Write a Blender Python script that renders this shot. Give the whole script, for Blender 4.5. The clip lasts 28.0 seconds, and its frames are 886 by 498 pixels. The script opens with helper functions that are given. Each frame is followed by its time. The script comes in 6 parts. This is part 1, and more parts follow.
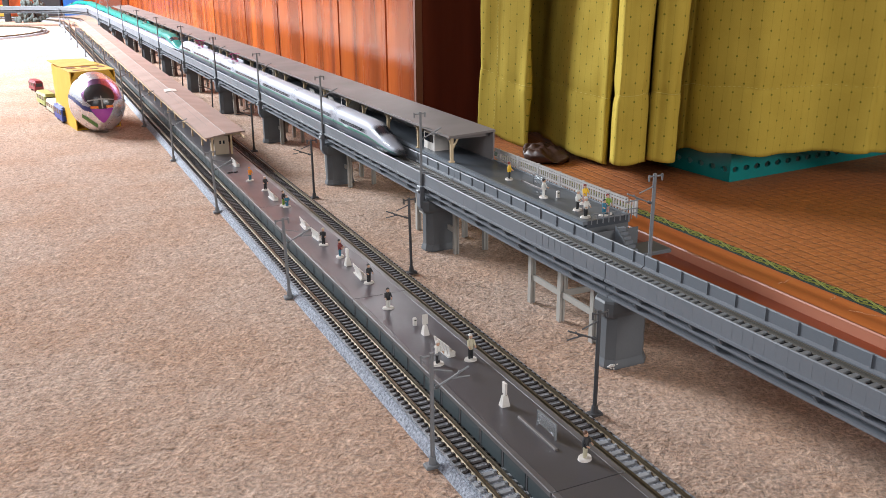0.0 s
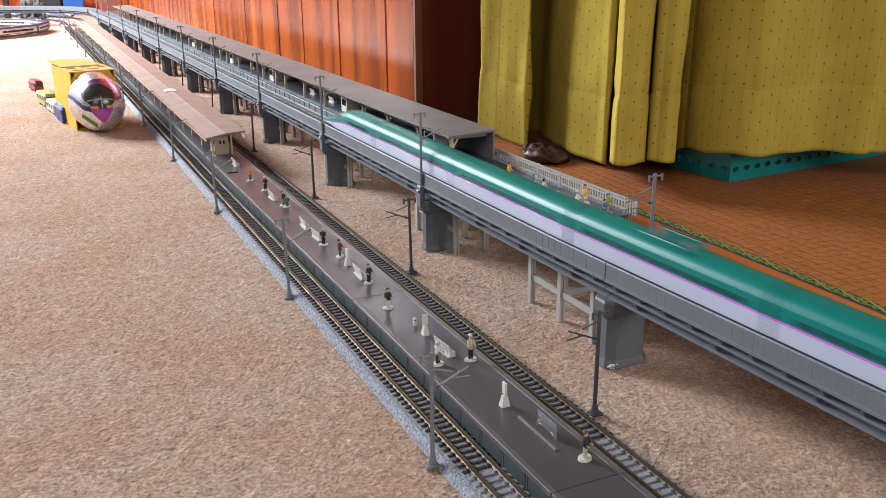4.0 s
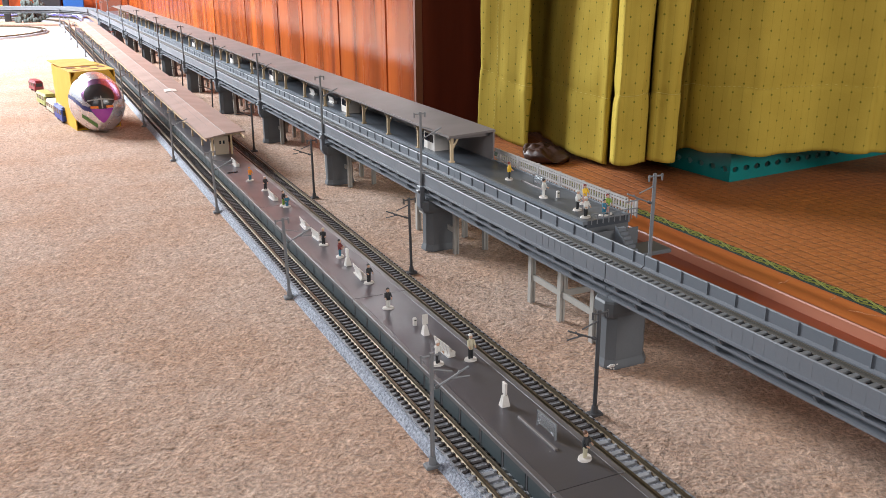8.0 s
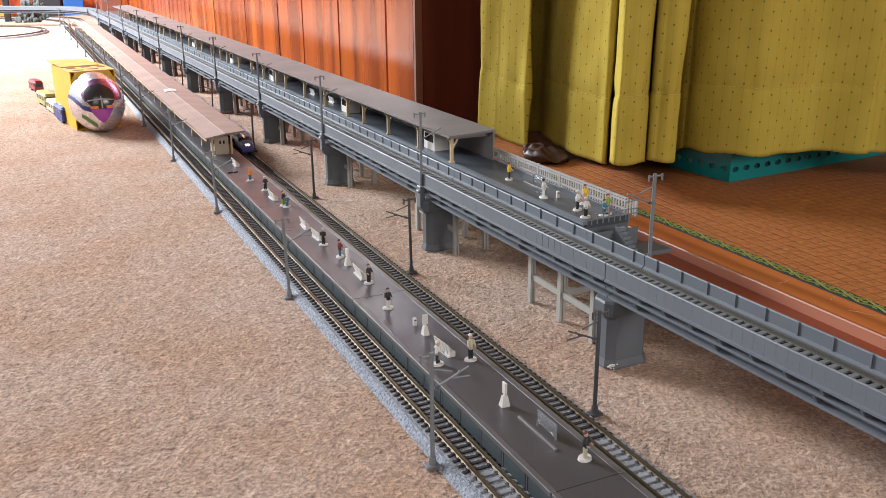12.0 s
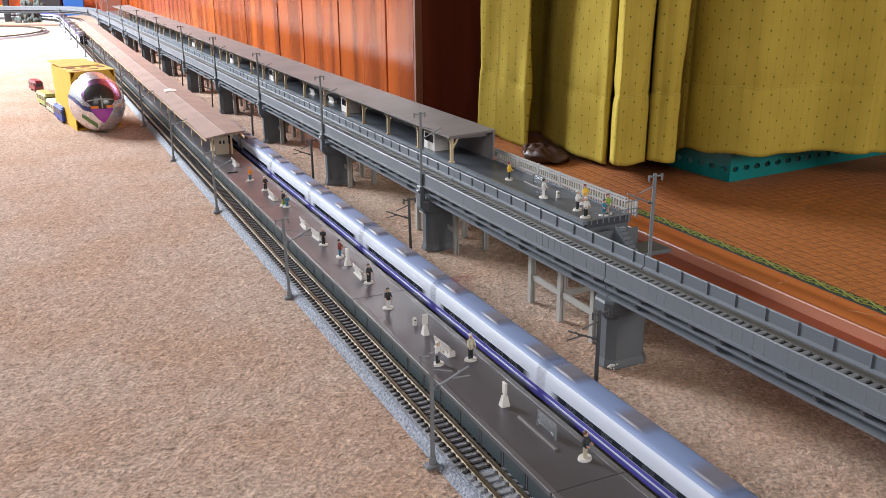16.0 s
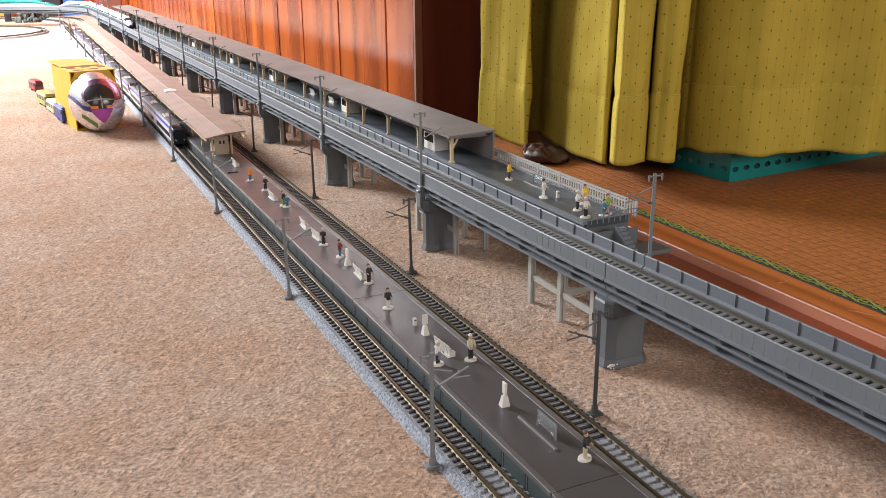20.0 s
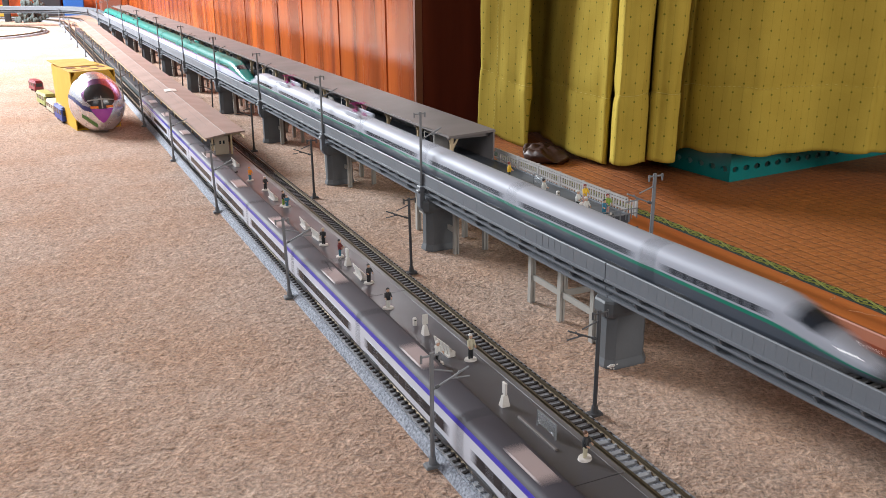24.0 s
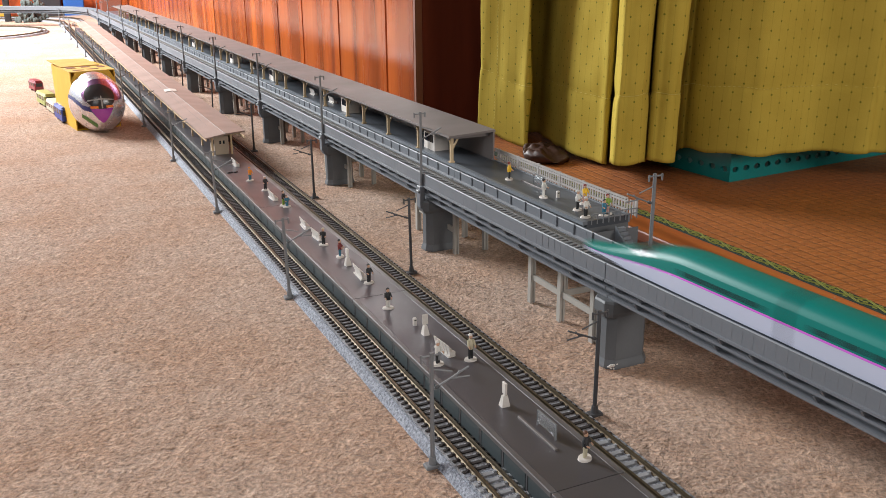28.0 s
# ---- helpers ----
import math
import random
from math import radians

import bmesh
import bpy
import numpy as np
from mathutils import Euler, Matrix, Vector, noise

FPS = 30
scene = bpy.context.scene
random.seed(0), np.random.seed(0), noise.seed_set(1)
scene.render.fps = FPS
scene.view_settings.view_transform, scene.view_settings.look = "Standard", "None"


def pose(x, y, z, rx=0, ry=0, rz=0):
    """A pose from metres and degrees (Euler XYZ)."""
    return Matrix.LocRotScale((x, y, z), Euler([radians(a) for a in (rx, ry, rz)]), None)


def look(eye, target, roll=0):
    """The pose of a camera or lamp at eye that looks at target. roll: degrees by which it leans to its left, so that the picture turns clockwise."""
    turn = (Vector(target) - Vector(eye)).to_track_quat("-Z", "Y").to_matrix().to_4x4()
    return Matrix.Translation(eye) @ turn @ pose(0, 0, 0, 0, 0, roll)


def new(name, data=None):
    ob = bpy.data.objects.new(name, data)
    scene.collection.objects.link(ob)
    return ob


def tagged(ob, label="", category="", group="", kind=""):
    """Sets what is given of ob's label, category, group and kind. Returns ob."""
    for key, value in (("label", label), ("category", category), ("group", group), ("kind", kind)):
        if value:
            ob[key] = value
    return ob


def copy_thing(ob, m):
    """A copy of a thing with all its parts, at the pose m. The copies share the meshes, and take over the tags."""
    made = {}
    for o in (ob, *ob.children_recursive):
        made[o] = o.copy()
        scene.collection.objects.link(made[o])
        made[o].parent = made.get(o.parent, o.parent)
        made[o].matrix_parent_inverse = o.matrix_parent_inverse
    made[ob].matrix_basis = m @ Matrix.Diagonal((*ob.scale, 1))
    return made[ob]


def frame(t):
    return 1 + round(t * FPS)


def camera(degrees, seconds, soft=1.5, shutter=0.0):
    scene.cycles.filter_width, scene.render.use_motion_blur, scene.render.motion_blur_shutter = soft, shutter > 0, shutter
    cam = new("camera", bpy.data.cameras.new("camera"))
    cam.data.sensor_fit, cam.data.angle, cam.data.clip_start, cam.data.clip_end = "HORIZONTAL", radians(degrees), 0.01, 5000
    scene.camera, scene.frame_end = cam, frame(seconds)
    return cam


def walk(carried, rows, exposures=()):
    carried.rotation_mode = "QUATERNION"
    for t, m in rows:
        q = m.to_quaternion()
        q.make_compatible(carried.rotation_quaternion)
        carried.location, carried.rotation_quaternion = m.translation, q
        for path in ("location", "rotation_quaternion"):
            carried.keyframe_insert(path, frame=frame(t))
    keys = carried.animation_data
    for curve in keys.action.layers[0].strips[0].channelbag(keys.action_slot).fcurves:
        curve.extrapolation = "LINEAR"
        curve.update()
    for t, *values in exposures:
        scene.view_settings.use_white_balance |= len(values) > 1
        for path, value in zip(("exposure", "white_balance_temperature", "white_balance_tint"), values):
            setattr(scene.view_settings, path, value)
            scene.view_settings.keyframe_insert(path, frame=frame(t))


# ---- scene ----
# ---- camera ----
K = 1.2   # the plan below is drawn at 1 : K and enlarged to full size at the end
cam = camera(52.27, 28.0, soft=0.75, shutter=0.75)
EYE = Vector((0.0, 0.0, 0.1898 * K))
CAM_POSE = look(EYE, EYE + Vector((0.40112, 0.86001, -0.31543)), -0.43)
walk(cam, [(0.0, CAM_POSE), (28.0, CAM_POSE)],
     exposures=[(0.0, -0.32, 6330, 10), (2.5, -0.45, 6330, 10), (6.0, -0.37, 6380, 10), (12.0, -0.31, 6380, 10), (16.0, -0.40, 6330, 10), (18.0, -0.37, 6630, 10), (20.0, -0.34, 6680, 10), (24.0, -0.45, 6430, 10), (26.0, -0.53, 6430, 10), (28.0, -0.50, 6680, 10)])

# ---- world and light ----
world = bpy.data.worlds.new("world")
scene.world = world
world.use_nodes = True
_wn = world.node_tree.nodes
_sky = _wn.new("ShaderNodeTexSky")
_sky.sky_type = "NISHITA"
_sky.sun_disc = False
_sky.sun_elevation = radians(42)
_sky.sun_rotation = radians(-75)
world.node_tree.links.new(_sky.outputs[0], _wn["Background"].inputs[0])
_wn["Background"].inputs[1].default_value = 0.12


def area_light(name, m, sx, sy, power, colour):
    d = bpy.data.lights.new(name, "AREA")
    d.shape, d.size, d.size_y, d.energy, d.color = "RECTANGLE", sx, sy, power, colour
    ob = new(name, d)
    ob.matrix_world = m
    return ob


# daylight through the room's window openings; the near lamp is an added, unseen fill
area_light("window_daylight", look((-0.70 * K, 2.28 * K, 0.88 * K), (0.25 * K, 1.85 * K, 0.0)), 1.0 * K, 0.6 * K, 240, (0.90, 0.96, 1.0))
area_light("fill_light_near", look((-0.70 * K, -0.55 * K, 0.95 * K), (0.3 * K, 0.6 * K, 0.0)), 1.2 * K, 0.9 * K, 18, (1.0, 0.97, 0.94))
area_light("window_daylight_south", look((1.55 * K, -2.45 * K, 1.0 * K), (0.45 * K, 0.5 * K, 0.1 * K)), 1.3 * K, 0.9 * K, 96, (1.0, 0.965, 0.93))

# ---- materials ----


def material(name, colour, rough=0.5, metal=0.0, second=None, scale=40.0, fine=900.0, bump=0.1, spread=0.12, coat=0.0, random_shift=0.0, stretch=None, depth=0.0004):
    """Procedural surface: two scales of noise between two colours, grain bump, roughness wear."""
    m = bpy.data.materials.new(name)
    m.use_nodes = True
    nt, n = m.node_tree, m.node_tree.nodes
    b = n["Principled BSDF"]
    b.inputs["Roughness"].default_value, b.inputs["Metallic"].default_value = rough, metal
    b.inputs["Coat Weight"].default_value = coat
    tc, mp = n.new("ShaderNodeTexCoord"), n.new("ShaderNodeMapping")
    nt.links.new(tc.outputs["Object"], mp.inputs["Vector"])
    if stretch:
        mp.inputs["Scale"].default_value = stretch
    big, small = n.new("ShaderNodeTexNoise"), n.new("ShaderNodeTexNoise")
    big.inputs["Scale"].default_value, small.inputs["Scale"].default_value = scale, fine
    big.inputs["Detail"].default_value, small.inputs["Detail"].default_value = 4, 3
    for k in (big, small):
        nt.links.new(mp.outputs[0], k.inputs["Vector"])
    second = second or tuple(c * (1 - spread * 2) for c in colour)
    ramp = n.new("ShaderNodeMix")
    ramp.data_type = "RGBA"
    ramp.inputs[6].default_value, ramp.inputs[7].default_value = (*colour, 1), (*second, 1)
    add = n.new("ShaderNodeMath")
    add.operation = "MULTIPLY_ADD"
    nt.links.new(small.outputs[0], add.inputs[0])
    add.inputs[1].default_value = 0.6
    half = n.new("ShaderNodeMath")
    half.operation = "MULTIPLY_ADD"
    nt.links.new(big.outputs[0], half.inputs[0])
    half.inputs[1].default_value, half.inputs[2].default_value = 1.6, -0.6
    nt.links.new(half.outputs[0], add.inputs[2])
    add.use_clamp = True
    nt.links.new(add.outputs[0], ramp.inputs[0])
    colour_out = ramp.outputs[2]
    if random_shift:
        info, hsv = n.new("ShaderNodeObjectInfo"), n.new("ShaderNodeHueSaturation")
        val = n.new("ShaderNodeMath")
        val.operation = "MULTIPLY_ADD"
        nt.links.new(info.outputs["Random"], val.inputs[0])
        val.inputs[1].default_value, val.inputs[2].default_value = random_shift * 2, 1 - random_shift
        nt.links.new(val.outputs[0], hsv.inputs["Value"])
        nt.links.new(colour_out, hsv.inputs["Color"])
        colour_out = hsv.outputs[0]
    nt.links.new(colour_out, b.inputs["Base Color"])
    if bump:
        bp = n.new("ShaderNodeBump")
        bp.inputs["Strength"].default_value, bp.inputs["Distance"].default_value = bump, depth
        nt.links.new(small.outputs[0], bp.inputs["Height"])
        nt.links.new(bp.outputs[0], b.inputs["Normal"])
    wear = n.new("ShaderNodeMath")
    wear.operation = "MULTIPLY_ADD"
    nt.links.new(big.outputs[0], wear.inputs[0])
    wear.inputs[1].default_value, wear.inputs[2].default_value = 0.2, rough - 0.1
    wear.use_clamp = True
    nt.links.new(wear.outputs[0], b.inputs["Roughness"])
    return m


def wood_material(name, light, dark, deep, rough, scale, axis):
    """Streaky varnished wood; axis 2: grain runs upright, 1: along y."""
    m = material(name, light, rough, scale=scale, fine=scale * 6, bump=0.12, second=dark, random_shift=0.22, coat=0.22,
                 stretch=(1, 1, 0.09) if axis == 2 else (1, 0.06, 1))
    nt, n = m.node_tree, m.node_tree.nodes
    b = n["Principled BSDF"]
    b.inputs["Coat Roughness"].default_value = 0.22
    source = b.inputs["Base Color"].links[0].from_socket
    wave = n.new("ShaderNodeTexWave")
    wave.bands_direction = "Y" if axis == 2 else "X"
    wave.inputs["Scale"].default_value, wave.inputs["Distortion"].default_value = scale * 0.12, 13
    wave.inputs["Detail"].default_value, wave.inputs["Detail Scale"].default_value = 3, 1.2
    tc = [k for k in n if k.bl_idname == "ShaderNodeMapping"][0]
    info, shift = n.new("ShaderNodeObjectInfo"), n.new("ShaderNodeVectorMath")
    shift.operation = "MULTIPLY_ADD"
    comb = n.new("ShaderNodeCombineXYZ")
    for k in range(3):
        nt.links.new(info.outputs["Random"], comb.inputs[k])
    nt.links.new(comb.outputs[0], shift.inputs[0])
    shift.inputs[1].default_value = (7, 7, 7)
    nt.links.new(tc.outputs[0], shift.inputs[2])
    nt.links.new(shift.outputs[0], wave.inputs["Vector"])
    for k in n:
        if k.bl_idname == "ShaderNodeTexNoise":
            nt.links.new(shift.outputs[0], k.inputs["Vector"])
    mx, pw = n.new("ShaderNodeMix"), n.new("ShaderNodeMath")
    mx.data_type = "RGBA"
    pw.operation = "POWER"
    pw.inputs[1].default_value = 2.6
    nt.links.new(wave.outputs["Fac"], pw.inputs[0])
    lim = n.new("ShaderNodeMath")
    lim.operation = "MULTIPLY"
    lim.inputs[1].default_value = 0.6
    nt.links.new(pw.outputs[0], lim.inputs[0])
    nt.links.new(lim.outputs[0], mx.inputs[0])
    nt.links.new(source, mx.inputs[6])
    mx.inputs[7].default_value = (*deep, 1)
    nt.links.new(mx.outputs[2], b.inputs["Base Color"])
    return m


def carpet_material():
    """Short pile: tufts of varied tone, soft stains, gaps with their shade painted into the colour."""
    m = material("carpet_pile", (0.57, 0.408, 0.316), 0.95, second=(0.315, 0.200, 0.142), scale=130, fine=380, bump=0.0)
    nt, n = m.node_tree, m.node_tree.nodes
    b = n["Principled BSDF"]
    source = b.inputs["Base Color"].links[0].from_socket
    tc = [k for k in n if k.bl_idname == "ShaderNodeTexCoord"][0]
    lay = n.new("ShaderNodeMapping")   # the pile leans one way
    lay.inputs["Rotation"].default_value = (0, 0, radians(25))
    lay.inputs["Scale"].default_value = (0.92, 1.0, 1.0)
    nt.links.new(tc.outputs["Object"], lay.inputs["Vector"])
    tuft = n.new("ShaderNodeTexNoise")
    tuft.inputs["Scale"].default_value, tuft.inputs["Detail"].default_value, tuft.inputs["Roughness"].default_value = 460, 4, 0.62
    tuft.inputs["Distortion"].default_value = 0.0
    nt.links.new(lay.outputs[0], tuft.inputs["Vector"])
    # low spots of the tuft noise are coloured dark, as shade between loops
    edge, hsv = n.new("ShaderNodeMapRange"), n.new("ShaderNodeHueSaturation")
    edge.inputs["From Min"].default_value, edge.inputs["From Max"].default_value = 0.28, 0.68
    edge.inputs["To Min"].default_value, edge.inputs["To Max"].default_value = 0.44, 1.38
    nt.links.new(tuft.outputs[0], edge.inputs["Value"])
    nt.links.new(edge.outputs[0], hsv.inputs["Value"])
    # broad worn patches: greyer where trodden, browner elsewhere
    patch, tone, pr = n.new("ShaderNodeTexNoise"), n.new("ShaderNodeMix"), n.new("ShaderNodeMapRange")
    patch.inputs["Scale"].default_value, patch.inputs["Detail"].default_value = 11, 4
    nt.links.new(tc.outputs["Object"], patch.inputs["Vector"])
    pr.inputs["From Min"].default_value, pr.inputs["From Max"].default_value = 0.38, 0.62
    nt.links.new(patch.outputs[0], pr.inputs["Value"])
    tone.data_type, tone.blend_type = "RGBA", "MULTIPLY"
    tone.inputs[7].default_value = (0.93, 0.83, 0.74, 1)
    nt.links.new(pr.outputs[0], tone.inputs[0])
    nt.links.new(source, tone.inputs[6])
    nt.links.new(tone.outputs[2], hsv.inputs["Color"])
    nt.links.new(hsv.outputs[0], b.inputs["Base Color"])
    # clumps of loops, wider than one tuft
    clump, hsum = n.new("ShaderNodeTexNoise"), n.new("ShaderNodeMath")
    clump.inputs["Scale"].default_value, clump.inputs["Detail"].default_value = 200, 2
    nt.links.new(tc.outputs["Object"], clump.inputs["Vector"])
    hsum.operation = "MULTIPLY_ADD"
    hsum.inputs[1].default_value = 0.8
    nt.links.new(clump.outputs[0], hsum.inputs[0])
    nt.links.new(tuft.outputs[0], hsum.inputs[2])
    bp = n.new("ShaderNodeBump")
    bp.inputs["Strength"].default_value, bp.inputs["Distance"].default_value = 0.95, 0.0032
    nt.links.new(hsum.outputs[0], bp.inputs["Height"])
    nt.links.new(bp.outputs[0], b.inputs["Normal"])
    b.inputs["Sheen Weight"].default_value = 0.15
    b.inputs["Specular IOR Level"].default_value = 0.1
    return m


def tatami_material():
    """Woven rush: bundles of reeds between cotton warps, with slanted reed ends."""
    m = material("tatami_rush", (0.37, 0.118, 0.026), 0.6, second=(0.26, 0.073, 0.016), scale=9, fine=300, bump=0.3, stretch=(1, 1, 1))
    nt, n = m.node_tree, m.node_tree.nodes
    b = n["Principled BSDF"]
    source = b.inputs["Base Color"].links[0].from_socket
    tc = [k for k in n if k.bl_idname == "ShaderNodeTexCoord"][0]
    mp, sep = n.new("ShaderNodeMapping"), n.new("ShaderNodeSeparateXYZ")
    mp.inputs["Rotation"].default_value = (0, 0, radians(3))
    wob, vadd = n.new("ShaderNodeTexNoise"), n.new("ShaderNodeVectorMath")
    wob.inputs["Scale"].default_value = 60
    vadd.operation = "MULTIPLY_ADD"
    vadd.inputs[1].default_value = (0.0016, 0.0022, 0)
    nt.links.new(tc.outputs["Object"], wob.inputs["Vector"])
    nt.links.new(wob.outputs["Color"], vadd.inputs[0])
    nt.links.new(tc.outputs["Object"], vadd.inputs[2])
    nt.links.new(vadd.outputs[0], mp.inputs["Vector"])
    nt.links.new(mp.outputs[0], sep.inputs[0])

    def mth(op, p, q=None, r=None):
        k = n.new("ShaderNodeMath")
        k.operation = op
        for i, val in enumerate((p, q, r)):
            if isinstance(val, (int, float)):
                k.inputs[i].default_value = val
            elif val is not None:
                nt.links.new(val, k.inputs[i])
        return k.outputs[0]

    u, v = sep.outputs[0], sep.outputs[1]
    row = mth("ABSOLUTE", mth("SUBTRACT", mth("FRACT", mth("DIVIDE", u, 0.0098)), 0.5))
    slant = mth("ADD", v, mth("MULTIPLY", u, 0.35))
    reed = mth("ABSOLUTE", mth("SUBTRACT", mth("FRACT", mth("DIVIDE", slant, 0.0029)), 0.5))
    bundle = mth("ABSOLUTE", mth("SUBTRACT", mth("FRACT", mth("DIVIDE", v, 0.0087)), 0.5))
    groove = mth("MULTIPLY", mth("SMOOTH_MIN", mth("MULTIPLY", row, 7.0), 1.0, 0.2), 1.0)
    height = mth("ADD", mth("ADD", mth("MULTIPLY", groove, 0.66), mth("MULTIPLY", mth("MINIMUM", mth("MULTIPLY", reed, 4.0), 1.0), 0.35)), mth("MULTIPLY", mth("MINIMUM", mth("MULTIPLY", bundle, 8.0), 1.0), 0.52))
    speck = n.new("ShaderNodeTexNoise")
    speck.inputs["Scale"].default_value, speck.inputs["Detail"].default_value = 230, 5
    nt.links.new(tc.outputs["Object"], speck.inputs["Vector"])
    # colour follows the relief: shade in the weave's grooves is painted in
    value = mth("ADD", mth("MULTIPLY", height, 0.29), mth("MULTIPLY_ADD", speck.outputs[0], 1.1, -0.06))
    hsv = n.new("ShaderNodeHueSaturation")
    nt.links.new(value, hsv.inputs["Value"])
    nt.links.new(source, hsv.inputs["Color"])
    nt.links.new(hsv.outputs[0], b.inputs["Base Color"])
    bp = n.new("ShaderNodeBump")
    bp.inputs["Strength"].default_value, bp.inputs["Distance"].default_value = 0.75, 0.0011
    nt.links.new(height, bp.inputs["Height"])
    nt.links.new(b.inputs["Normal"].links[0].from_socket, bp.inputs["Normal"])
    nt.links.new(bp.outputs[0], b.inputs["Normal"])
    return m


def curtain_material():
    """Mustard green cloth with small embroidered dots in a staggered grid, laid out by the cloth's own UV (metres)."""
    m = material("curtain_cloth", (0.42, 0.305, 0.050), 0.85, second=(0.335, 0.236, 0.035), scale=30, fine=700, bump=0.35)
    nt, n = m.node_tree, m.node_tree.nodes
    b = n["Principled BSDF"]
    source = b.inputs["Base Color"].links[0].from_socket
    uv, sep = n.new("ShaderNodeTexCoord"), n.new("ShaderNodeSeparateXYZ")
    nt.links.new(uv.outputs["UV"], sep.inputs[0])

    def mth(op, a, c=None, d=None):
        k = n.new("ShaderNodeMath")
        k.operation = op
        for i, val in enumerate((a, c, d)):
            if val is None:
                continue
            if isinstance(val, (int, float)):
                k.inputs[i].default_value = val
            else:
                nt.links.new(val, k.inputs[i])
        return k.outputs[0]

    px, pz = 0.0067, 0.0123
    u = mth("DIVIDE", sep.outputs[0], px)
    column = mth("FLOOR", u)
    fx = mth("MULTIPLY", mth("SUBTRACT", mth("FRACT", u), 0.5), px)
    fz = mth("MULTIPLY", mth("SUBTRACT", mth("FRACT", mth("ADD", mth("DIVIDE", sep.outputs[1], pz), mth("MULTIPLY", column, 0.5))), 0.5), pz)
    r2 = mth("ADD", mth("MULTIPLY", fx, fx), mth("MULTIPLY", fz, fz))
    dot = mth("LESS_THAN", r2, 0.00068 ** 2)
    stripe = mth("LESS_THAN", mth("ABSOLUTE", fx), 0.00028)
    weave = mth("MULTIPLY", mth("SINE", mth("MULTIPLY", sep.outputs[0], 5200.0)), mth("SINE", mth("MULTIPLY", sep.outputs[1], 4300.0)))
    rib = mth("ADD", mth("MULTIPLY", stripe, 0.16), mth("MULTIPLY_ADD", weave, 0.06, 0.06))
    fac = mth("MINIMUM", mth("ADD", mth("MULTIPLY", dot, 0.75), rib), 0.9)
    mx = n.new("ShaderNodeMix")
    mx.data_type = "RGBA"
    nt.links.new(fac, mx.inputs[0])
    nt.links.new(source, mx.inputs[6])
    mx.inputs[7].default_value = (0.10, 0.10, 0.010, 1)
    nt.links.new(mx.outputs[2], b.inputs["Base Color"])
    b.inputs["Sheen Weight"].default_value = 0.0
    b.inputs["Specular IOR Level"].default_value = 0.1
    return m


